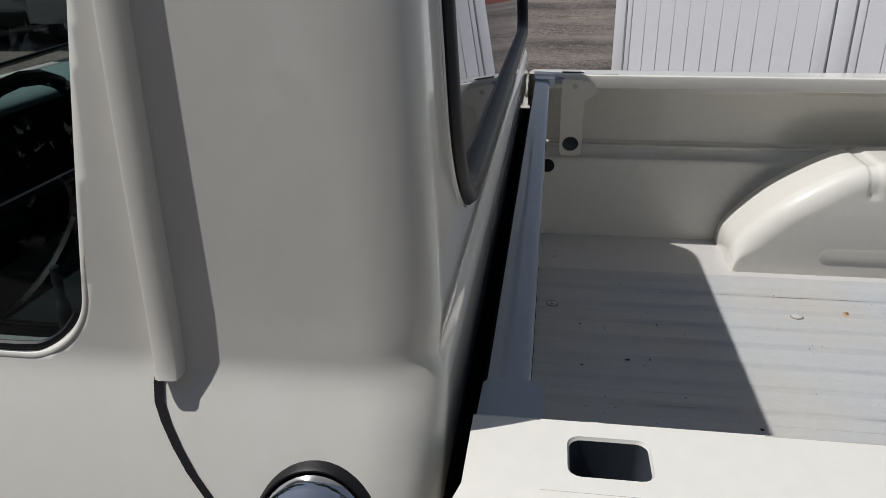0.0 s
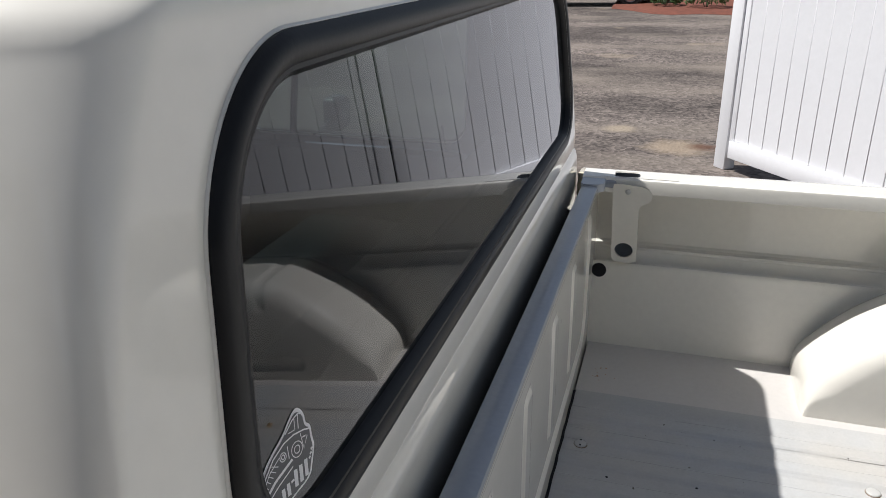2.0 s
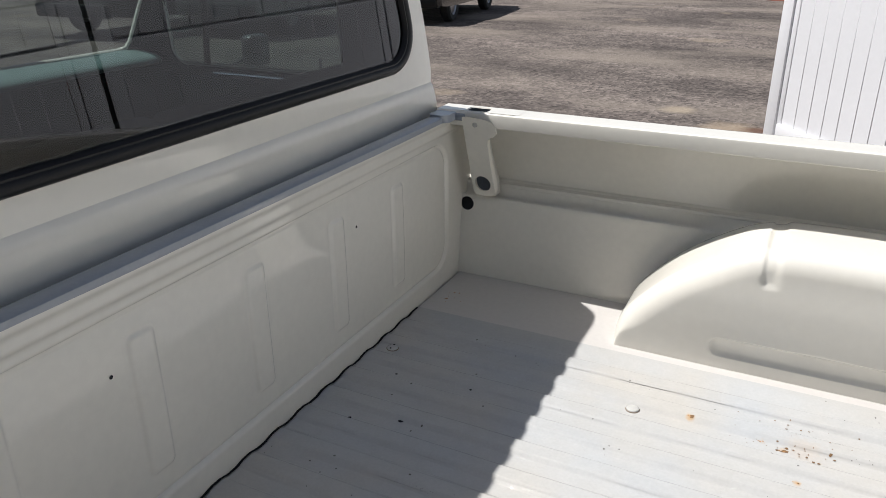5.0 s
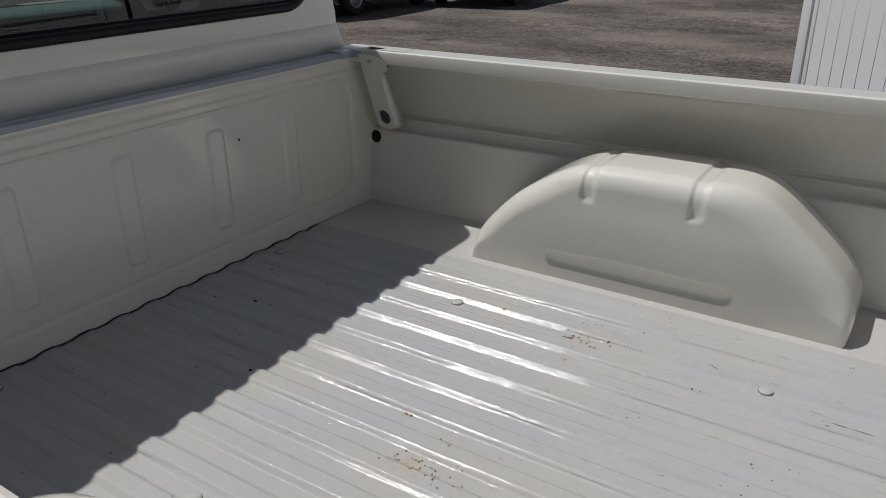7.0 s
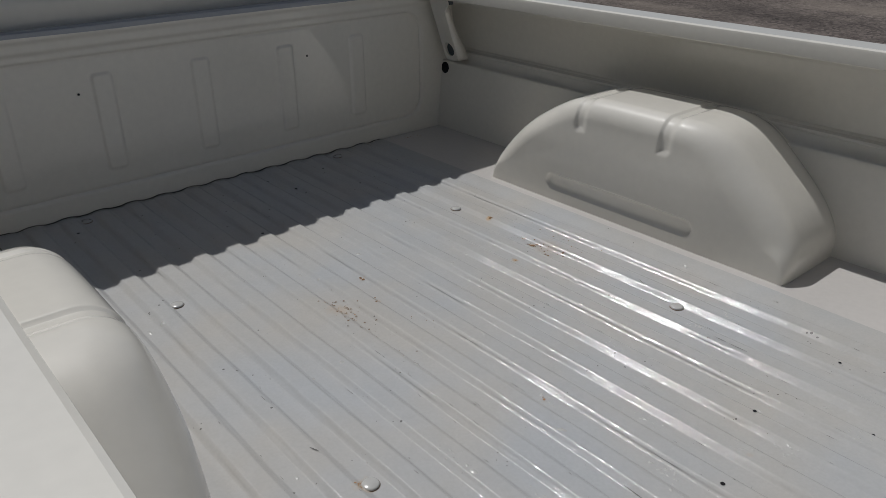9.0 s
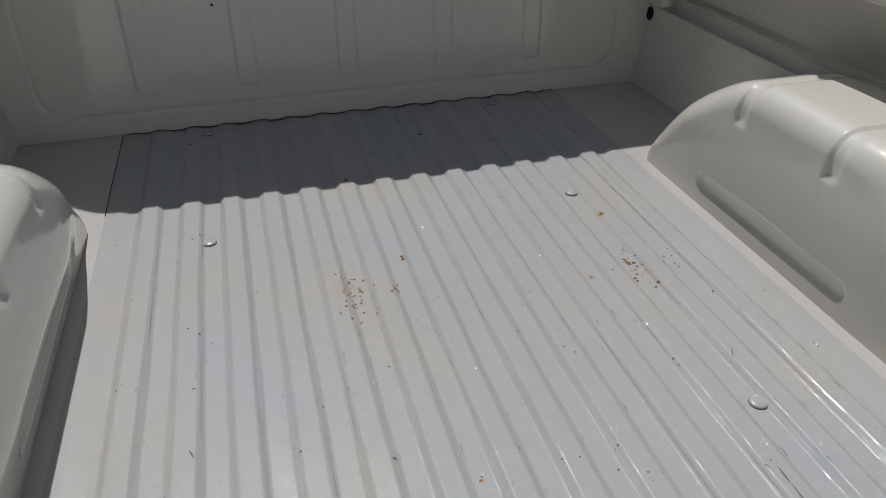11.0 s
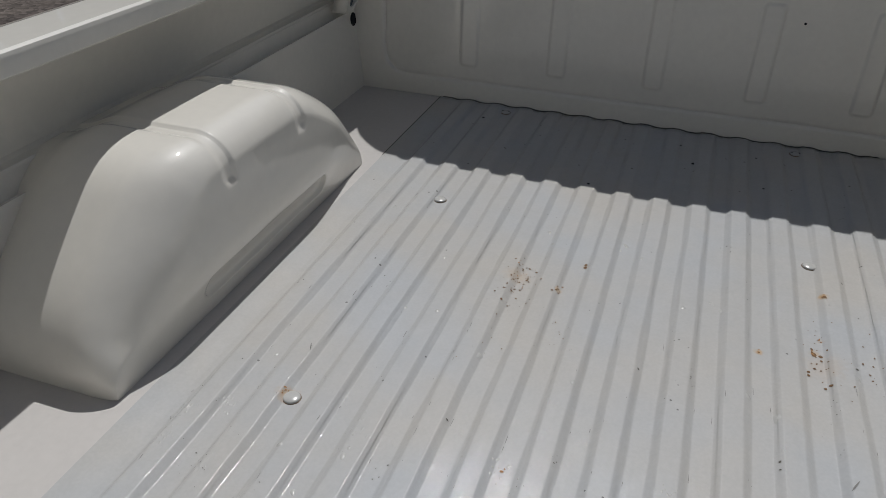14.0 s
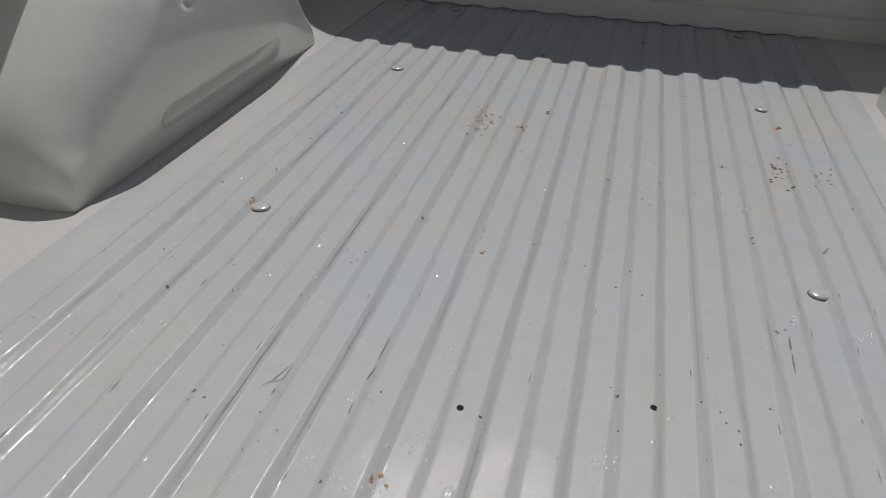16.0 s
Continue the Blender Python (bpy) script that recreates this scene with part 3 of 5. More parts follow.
def rivet(x, y, slot=False):
    bm = bmesh.new()
    r = 0.0138
    prof = [(r * 1.02, -0.004), (r * 1.02, 0.0016), (r * 0.98, 0.0027), (r * 0.86, 0.0036), (r * 0.5, 0.0046), (r * 0.15, 0.0049)]
    loft(bm, [[(p * math.cos(a), p * math.sin(a), h) for a in (2 * math.pi * k / 20 for k in range(20))] for p, h in prof], True, False, True)
    o = part("bolt_head", bm, M_bolt, bed_floor, "round painted bolt head")
    o.location = (x, y, surf(x, y) + 0.0008)
    bm = bmesh.new()
    rr = r * 1.08
    loft(bm, [[(p * math.cos(a), p * math.sin(a), h) for a in (2 * math.pi * k / 20 for k in range(20))] for p, h in ((r * 0.9, 0.0004), (rr, 0.0004), (rr + 0.0008, -0.0015))], True)
    part("washer_ring", bm, M_ring, o, "dark rusty ring")
    if slot:
        part("slot", boxm(-0.002, 0.002, -0.011, 0.011, 0.0020, 0.0046), M_dark, o)
    return o


for bx, sl in ((0.045, True), (0.636, False), (1.347, False)):
    for by in (-0.401, 0.404):
        rivet(bx, by, sl)

# small open holes in the floor
for hx, hy, r in ((1.699, -0.006, 0.0038), (1.642, 0.190, 0.0036), (1.673, 0.442, 0.003), (1.799, 0.282, 0.003), (0.212, 0.149, 0.006), (0.112, 0.108, 0.004), (0.44, -0.087, 0.004), (0.127, -0.446, 0.004), (0.113, 0.304, 0.003), (0.294, 0.32, 0.003)):
    bm = bmesh.new()
    bmesh.ops.create_circle(bm, cap_ends=True, segments=14, radius=r)
    h = part("drain_hole", bm, M_dark, bed_floor)
    h.location = (hx, hy, surf(hx, hy) + 0.0007)



def flakes(name, spots, mat, label, seed):
    """Many small uneven flakes lying on the floor's surface, in clusters: x, y, spread along x, along y, count, largest radius."""
    rnd = random.Random(seed)
    bm = bmesh.new()
    for cx, cy, sx, sy, count, rmax in spots:
        for k in range(count):
            px, py = (cx + rnd.gauss(0, sx), cy + rnd.gauss(0, sy)) if count > 1 else (cx, cy)
            r = rmax * (0.28 + 0.60 * rnd.random() ** 3) if count > 1 else rmax
            n, turn, lng = 8, rnd.uniform(0, 6.28), rnd.uniform(1.0, 1.7)
            vs = []
            for j in range(n):
                a = 2 * math.pi * j / n
                q = r * rnd.uniform(0.65, 1.15)
                u, v = q * math.cos(a) * lng, q * math.sin(a)
                x, y = px + u * math.cos(turn) - v * math.sin(turn), py + u * math.sin(turn) + v * math.cos(turn)
                vs.append(bm.verts.new((x, y, surf(x, y) + 0.0007)))
            bm.faces.new(vs)
    o = part(name, bm, mat, bed_floor, label)
    return tagged(o, label, kind="stuff")


flakes("rust_pits", ((0.875, -0.137, 0.030, 0.015, 34, 0.0028), (0.945, -0.145, 0.034, 0.015, 30, 0.0026), (0.916, -0.064, 0.016, 0.006, 9, 0.0030), (0.905, 0.398, 0.034, 0.012, 12, 0.0032),
                     (0.965, 0.408, 0.045, 0.014, 22, 0.0034), (0.755, 0.421, 0.002, 0.002, 1, 0.0046), (0.966, 0.302, 0.002, 0.002, 1, 0.0020), (0.936, 0.393, 0.002, 0.002, 1, 0.0050), (0.940, 0.404, 0.002, 0.002, 1, 0.0034),
                     (0.793, -0.030, 0.002, 0.001, 1, 0.0034), (0.804, -0.030, 0.002, 0.001, 1, 0.0036), (0.985, 0.47, 0.06, 0.02, 16, 0.0022), (1.02, -0.06, 0.03, 0.03, 10, 0.0022), (1.10, -0.16, 0.05, 0.03, 8, 0.0022)), M_pit, "dark brown rust pits", 4)
flakes("rust_staining", ((0.880, -0.145, 0.030, 0.012, 10, 0.0028), (1.376, -0.046, 0.004, 0.003, 2, 0.004), (1.340, -0.417, 0.006, 0.002, 7, 0.0026), (0.063, 0.705, 0.020, 0.020, 10, 0.004),
                         (1.81, -0.06, 0.010, 0.010, 4, 0.004), (0.752, 0.420, 0.002, 0.002, 2, 0.0040), (0.964, 0.302, 0.003, 0.002, 4, 0.0046), (0.894, 0.406, 0.003, 0.002, 3, 0.0044), (0.932, 0.390, 0.003, 0.002, 3, 0.0042), (0.798, -0.030, 0.005, 0.001, 2, 0.0040)), M_rust, "small orange rust spots", 5)
rnd = random.Random(9)
scuffs = [(rnd.uniform(0.25, 2.1), (rnd.randint(-13, 12) + 0.5) * 0.04375, 0.012, 0.003, rnd.randint(1, 5), rnd.uniform(0.0009, 0.0022)) for _ in range(60)]
scuffs += [(rnd.uniform(1.4, 2.1), rnd.uniform(-0.55, 0.55), 0.015, 0.008, rnd.randint(2, 6), rnd.uniform(0.0008, 0.0018)) for _ in range(45)]
scuffs += [(rnd.uniform(0.04, 0.35), rnd.uniform(-0.55, 0.55), 0.005, 0.004, 1, rnd.uniform(0.0012, 0.0028)) for _ in range(22)]
bm = bmesh.new()
nibs = [(rnd.uniform(0.6, 2.1), rnd.uniform(-0.6, 0.6), rnd.uniform(0.002, 0.006)) for _ in range(60)]
glossy = [(1.514, -0.454), (1.483, -0.531), (1.847, -0.189), (1.716, -0.13), (1.829, -0.096), (1.812, -0.063), (1.796, -0.135), (1.449, 0.437), (1.42, 0.364), (1.526, 0.043), (1.624, -0.039), (1.726, 0.15), (1.4, -0.488), (1.427, -0.536), (1.371, -0.27), (1.376, -0.047), (1.348, 0.183)]
for k in range(len(glossy) + 7):
    qx, qy = glossy[k] if k < len(glossy) else (rnd.uniform(1.35, 2.0), rnd.uniform(-0.5, 0.55))
    nibs += [(qx + rnd.gauss(0, 0.014), qy + rnd.gauss(0, 0.008), rnd.uniform(0.0008, 0.0026)) for _ in range(20)]
for px, py, r in nibs:
    lng, turn = rnd.uniform(1, 2.2), rnd.uniform(-0.5, 0.5)
    ring, mid = [], []
    for j in range(10):
        a = 2 * math.pi * j / 10
        q = r * rnd.uniform(0.75, 1.15)
        u, v = q * lng * math.cos(a), q * math.sin(a)
        x, y = px + u * math.cos(turn) - v * math.sin(turn), py + u * math.sin(turn) + v * math.cos(turn)
        ring.append((x, y, surf(x, y) - 0.0003))
        x, y = px + (x - px) * 0.55, py + (y - py) * 0.55
        mid.append((x, y, surf(x, y) + r * 0.2))
    loft(bm, [ring, mid], True, False, True)
tagged(part("paint_run", bm, M_bolt, bed_floor, "", 180), "small glossy paint runs and nibs", kind="stuff")
flakes("grime", scuffs, M_grime, "dark grime specks and scuffs", 5)


def scratches(name, lines, mat, label):
    """Thin worn lines lying on the floor: each a path of x, y points and its width."""
    bm = bmesh.new()
    for pts, w in lines:
        pts = [(p[0], p[1]) for p in resample(pts, 14)]
        rows = []
        for i, (x, y) in enumerate(pts):
            (ax, ay), (bx, by) = pts[max(0, i - 1)], pts[min(13, i + 1)]
            l = math.hypot(bx - ax, by - ay) or 1.0
            h = 0.5 * w * (0.15 + 0.85 * math.sin(math.pi * (i + 0.3) / 13.6)) * (1 + 0.5 * noise.noise((x * 300, y * 300, 3.0)))
            nx_, ny_ = -(by - ay) / l * h, (bx - ax) / l * h
            rows.append([(x + nx_, y + ny_, surf(x + nx_, y + ny_) + 0.0008), (x - nx_, y - ny_, surf(x - nx_, y - ny_) + 0.0008)])
        loft(bm, rows, closed=False)
    tagged(part(name, bm, mat, bed_floor, label), label, kind="stuff")


rnd = random.Random(31)
scratches("scratch", [([(1.470, 0.347), (1.498, 0.346)], 0.0022), ([(1.502, 0.346), (1.540, 0.345)], 0.0018), ([(1.600, -0.114), (1.640, -0.115)], 0.0014), ([(1.655, -0.113), (1.676, -0.117)], 0.0018),
                      ([(1.716, -0.222), (1.700, -0.204), (1.672, -0.203)], 0.0008), ([(1.716, -0.222), (1.705, -0.214), (1.674, -0.205)], 0.0008), ([(1.222, -0.431), (1.240, -0.424)], 0.0022), ([(1.250, 0.421), (1.228, 0.433)], 0.0024)]
          + [([(x, y), (x + l, y + rnd.uniform(-0.001, 0.001))], rnd.uniform(0.0004, 0.0010)) for x, y, l in ((rnd.uniform(1.0, 2.1), (rnd.randint(-13, 12) + 0.5) * 0.04375 + rnd.choice((-0.009, 0.008)), rnd.uniform(0.004, 0.022)) for _ in range(110))], M_scuff, "thin dark scuffs and scratches along the ribs")


# ---- bulkhead: embossed panel ----
def bulk_x(y, z):
    d = rrect_sd(y, z - 0.236, 0.805, 0.178, 0.07)
    v = -0.006 * sstep(0.005, -0.005, d) - 0.0055 * math.exp(-(d / 0.0035) ** 2)
    for c in (-0.537, -0.273, 0, 0.273, 0.537):
        e = rrect_sd(y - c, z - 0.235, 0.025, 0.13, 0.01)
        v += 0.0042 * sstep(0.0050, -0.0050, e) * sstep(0.07, 0.15, z + 0.03) - 0.0008 * math.exp(-((e - 0.005) / 0.0028) ** 2) * sstep(0.05, 0.15, z)
    v += 0.007 * sstep(0.432, 0.446, z) + 0.006 * sstep(0.46, 0.475, z)
    v += 0.0012 * noise.noise((y * 3, z * 6, 1.0))
    return v


bm = bmesh.new()
ny, nz = 620, 150
grid = [[bm.verts.new((bulk_x(y, z), y, z)) for y in (-0.955 + 1.91 * i / ny for i in range(ny + 1))] for z in (-0.03 + 0.51 * j / nz for j in range(nz + 1))]
for j in range(nz):
    for i in range(ny):
        bm.faces.new((grid[j][i], grid[j][i + 1], grid[j + 1][i + 1], grid[j + 1][i]))
bulkhead = part("bulkhead", bm, M_bed, truck, "embossed cream front bed panel", 70)
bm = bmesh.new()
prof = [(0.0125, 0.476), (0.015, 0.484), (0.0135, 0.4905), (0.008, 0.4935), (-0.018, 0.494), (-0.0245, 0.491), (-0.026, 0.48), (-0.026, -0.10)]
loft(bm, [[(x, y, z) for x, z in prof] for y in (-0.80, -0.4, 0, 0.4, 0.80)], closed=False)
# the flange's shade is in its colour
part("top_flange", bm, M_flange, bulkhead, "cream top flange with its blue shade put into the colour")
for hy, hz in ((0.349, 0.325), (-0.338, 0.321)):
    bm = bmesh.new()
    bmesh.ops.create_circle(bm, cap_ends=True, segments=12, radius=0.0035, matrix=Matrix.Rotation(radians(90), 4, "Y"))
    part("small_hole", bm, M_dark, bulkhead).location = (bulk_x(hy, hz) + 0.001, hy, hz)


bm = bmesh.new()
sealer = []
for k in range(15):
    z = 0.405 + 0.09 * k / 14
    sealer.append([(-0.036 + (0.011 + 0.006 * noise.noise((z * 60, a, 2.0))) * math.cos(a), 0.852 + (0.010 + 0.005 * noise.noise((z * 60, a, 7.0))) * math.sin(a), z) for a in (2 * math.pi * j / 10 for j in range(10))])
loft(bm, sealer, True, True, True)
part("seam_sealer", bm, M_tan, bulkhead, "lumpy tan seam sealer")


# ---- bed sides ----
RAIL_IN, RAIL_Z = 0.803, 0.5015


def bed_side(s):
    rim = 0.0 if s < 0 else 0.02
    prof = [(0.878, -0.02), (0.880, 0.02), (0.899, 0.185), (0.9025, 0.224), (0.9035, 0.2335), (0.9058, 0.2372), (0.9090, 0.2362), (0.9125, 0.2295), (0.9200, 0.2255), (0.9285, 0.2275), (0.9345, 0.2360), (0.9380, 0.2580), (0.9405, 0.2625), (0.9398, 0.2665), (0.9425, 0.2705), (0.948, 0.2705), (0.958, 0.2735), (0.9640, 0.280), (0.9650, 0.295), (0.9565, 0.36), (0.942, 0.44), (0.934 - rim, 0.465), (0.922 - rim, 0.486), (0.908 - rim, 0.4965), (0.892 - rim, 0.4985)]
    lip = [(0.818, 0.4995), (0.812, 0.496), (0.8085, 0.485), (0.8085, 0.4645), (0.806, 0.4625), (RAIL_IN, 0.4655), (RAIL_IN - 0.001, 0.492), (RAIL_IN + 0.001, 0.4985), (RAIL_IN + 0.007, RAIL_Z)]
    outer = [(0.895 - rim, RAIL_Z + 0.001), (0.915 - rim, 0.4985), (0.932 - rim, 0.489), (0.942 - rim, 0.473),
             (0.957, 0.40), (0.970, 0.28), (0.980, 0.16), (0.984, 0.06), (0.976, -0.02), (0.962, -0.08), (0.955, -0.30), (0.93, -0.36), (0.90, -0.36)]
    bm = bmesh.new()
    xs = (-0.03, 0.02, 0.5, 1.0, 1.5, 2.0, BED_L + 0.03)
    for line in (prof, lip):
        loft(bm, [[(x, s * y, z) for y, z in line] for x in xs], closed=False)
    sweep = [0.0, -0.007, -0.016, -0.024] + [-0.03] * 9
    loft(bm, [[(x + (w if x < 0 else 0), s * y, z) for (y, z), w in zip(outer, sweep)] for x in xs], closed=False)
    # top of the rail, with a rounded stake pocket near the front
    c = (0.078, 0.853 - 0.6 * rim)
    ring_in = rrect_pts(0.031, 0.0235, 0.010, 5)
    box = [0.025, 0.2, 0.810, 0.895 - rim]

    def to_edge(p):
        ax, ay = p
        k = 9.0
        if ax:
            k = min(k, ((box[1] - c[0]) if ax > 0 else (box[0] - c[0])) / ax)
        if ay:
            k = min(k, ((box[3] - c[1]) if ay > 0 else (box[2] - c[1])) / ay)
        return (c[0] + ax * k, c[1] + ay * k)
    # corner-aligned outer loop
    outer_ring = [to_edge(p) for p in ring_in]
    corners = [(box[1], box[3]), (box[0], box[3]), (box[0], box[2]), (box[1], box[2])]
    for q in corners:
        i = min(range(len(outer_ring)), key=lambda k: (outer_ring[k][0] - q[0]) ** 2 + (outer_ring[k][1] - q[1]) ** 2)
        outer_ring[i] = q
    loft(bm, [[(x, s * y, RAIL_Z + 0.0012) for x, y in outer_ring],
              [(c[0] + x * 1.02, s * (c[1] + y * 1.03), RAIL_Z + 0.0008) for x, y in ring_in],
              [(c[0] + x, s * (c[1] + y), RAIL_Z - 0.0008) for x, y in ring_in],
              [(c[0] + x * 0.97, s * (c[1] + y * 0.97), RAIL_Z - 0.002) for x, y in ring_in]])
    for x0, x1 in ((-0.03, 0.028), (0.197, BED_L + 0.03)):
        loft(bm, [[(x0, s * 0.810, RAIL_Z), (x0, s * (0.895 - rim), RAIL_Z + 0.0009)], [(x1, s * 0.810, RAIL_Z), (x1, s * (0.895 - rim), RAIL_Z + 0.0009)]], closed=False)
    full = prof + lip + outer
    for x in (-0.03, BED_L + 0.03):
        bm.faces.new([bm.verts.new((x + (w if x < 0 else 0), s * y, z)) for (y, z), w in zip(full, [0.0] * len(prof + lip) + sweep)])
    o = part("bed_side", bm, M_bed, truck, "", 30)
    bm = bmesh.new()
    loft(bm, [[(c[0] + x * 0.97, s * (c[1] + y * 0.97), z) for x, y in ring_in] for z in (RAIL_Z - 0.002, RAIL_Z - 0.06)], True, False, True)
    # dark colour stands in for the shade inside the pocket
    pocket = part("stake_pocket", bm, M_pocket, o, "dark open stake pocket")
    bm = bmesh.new()
    loft(bm, [[(c[0] + 0.002 + r * math.cos(a), s * (c[1] + r * math.sin(a)), z) for a in (2 * math.pi * k / 14 for k in range(14))] for r, z in ((0.007, RAIL_Z - 0.061), (0.007, RAIL_Z - 0.056), (0.004, RAIL_Z - 0.056), (0.004, RAIL_Z - 0.061))])
    part("pocket_bolt", bm, M_knob, pocket)
    # round hole in the lower wall by the corner
    bm = bmesh.new()
    bmesh.ops.create_circle(bm, cap_ends=True, segments=24, radius=0.020, matrix=Matrix.Rotation(radians(90 - 5.5 * s), 4, "X"))
    part("wall_hole", bm, M_dark, o).location = (0.018, s * 0.9000, 0.211)
    return o


for s in (-1, 1):
    bed_side(s)


def corner_bracket(s):
    """Pressed corner bracket: a leaning plate with a round hole, a rounded wing over the rail and a side flange."""
    def lean(z):
        return s * (0.878 - (z - 0.25) / 0.225 * 0.080)
    bm = bmesh.new()
    hole_c, hole_r = (0.081, 0.289), 0.0235
    n = 32
    outline = [(0.1135, 0.262), (0.1135, 0.30), (0.112, 0.36), (0.112, 0.418), (0.116, 0.431), (0.133, 0.439), (0.142, 0.450), (0.142, 0.468), (0.134, 0.480), (0.115, 0.487), (0.07, 0.491), (0.048, 0.489), (0.048, 0.40), (0.049, 0.34), (0.049, 0.288), (0.050, 0.262), (0.056, 0.251), (0.083, 0.248), (0.107, 0.251)]
    out = resample(outline, 80, closed=True)
    ring_h = [(hole_c[0] + hole_r * math.cos(a), hole_c[1] + hole_r * math.sin(a)) for a in (2 * math.pi * k / 28 for k in range(28))]
    edges = []
    for loop in (out, ring_h):
        vs = [bm.verts.new((x, lean(z), z)) for x, z in loop]
        edges += [bm.edges.new((vs[i], vs[(i + 1) % len(vs)])) for i in range(len(vs))]
    bmesh.ops.triangle_fill(bm, use_beauty=True, edges=edges)
    loft(bm, [[(x, lean(z), z) for x, z in ring_h], [(x, lean(z) + s * 0.012, z) for x, z in ring_h]])
    loft(bm, [[(x, lean(z), z) for x, z in out], [(x, lean(z) + s * 0.003, z) for x, z in out]])
    bmesh.ops.remove_doubles(bm, verts=bm.verts, dist=1e-5)
    o = part("corner_bracket", bm, M_bed, truck, "pressed cream corner bracket with a round hole", 35)
    bm = bmesh.new()
    zz = [0.252, 0.27, 0.30, 0.335, 0.37, 0.41, 0.43]
    dep = [0.045, 0.047, 0.046, 0.036, 0.030, 0.026, 0.03]
    loft(bm, [[(0.1135 - 0.0015 * sstep(0.3, 0.4, z), lean(z) + s * d * f, z) for f in (0.04, 1.0)] for z, d in zip(zz, dep)], closed=False)
    f = part("side_flange", bm, M_bed, o)
    so = f.modifiers.new("thickness", "SOLIDIFY")
    so.thickness = 0.003
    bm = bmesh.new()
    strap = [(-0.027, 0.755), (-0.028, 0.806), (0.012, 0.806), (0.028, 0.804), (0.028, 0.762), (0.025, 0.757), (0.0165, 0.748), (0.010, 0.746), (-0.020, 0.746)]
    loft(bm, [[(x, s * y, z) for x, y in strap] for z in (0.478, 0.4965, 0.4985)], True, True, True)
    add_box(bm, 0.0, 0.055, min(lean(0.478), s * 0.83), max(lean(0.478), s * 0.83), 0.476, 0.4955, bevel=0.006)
    # the strap carries the same painted shade as the flange
    part("top_strap", bm, M_flange, o, "cream strap with its blue shade put into the colour")
    bm = bmesh.new()
    loft(bm, [[(0.084 + r * math.cos(a), lean(0.470) - s * h, 0.470 + r * math.sin(a)) for a in (2 * math.pi * k / 14 for k in range(14))] for r, h in ((0.007, -0.001), (0.007, 0.002), (0.004, 0.003))], True, False, True)
    part("screw", bm, M_bolt, o)
    bm = bmesh.new()
    loft(bm, [[(hole_c[0] + 0.026 * math.cos(a), lean(0.288) + s * 0.013, hole_c[1] + 0.026 * math.sin(a)) for a in (2 * math.pi * k / 16 for k in range(16))], [(hole_c[0] + 0.001 * math.cos(a), lean(0.288) + s * 0.014, hole_c[1] + 0.001 * math.sin(a)) for a in (2 * math.pi * k / 16 for k in range(16))]], True, False, True)
    # added sheet behind the hole, coloured as the shade in it
    part("hole_backing", bm, M_pocket, o)
    return o


corner_bracket(-1), corner_bracket(1)


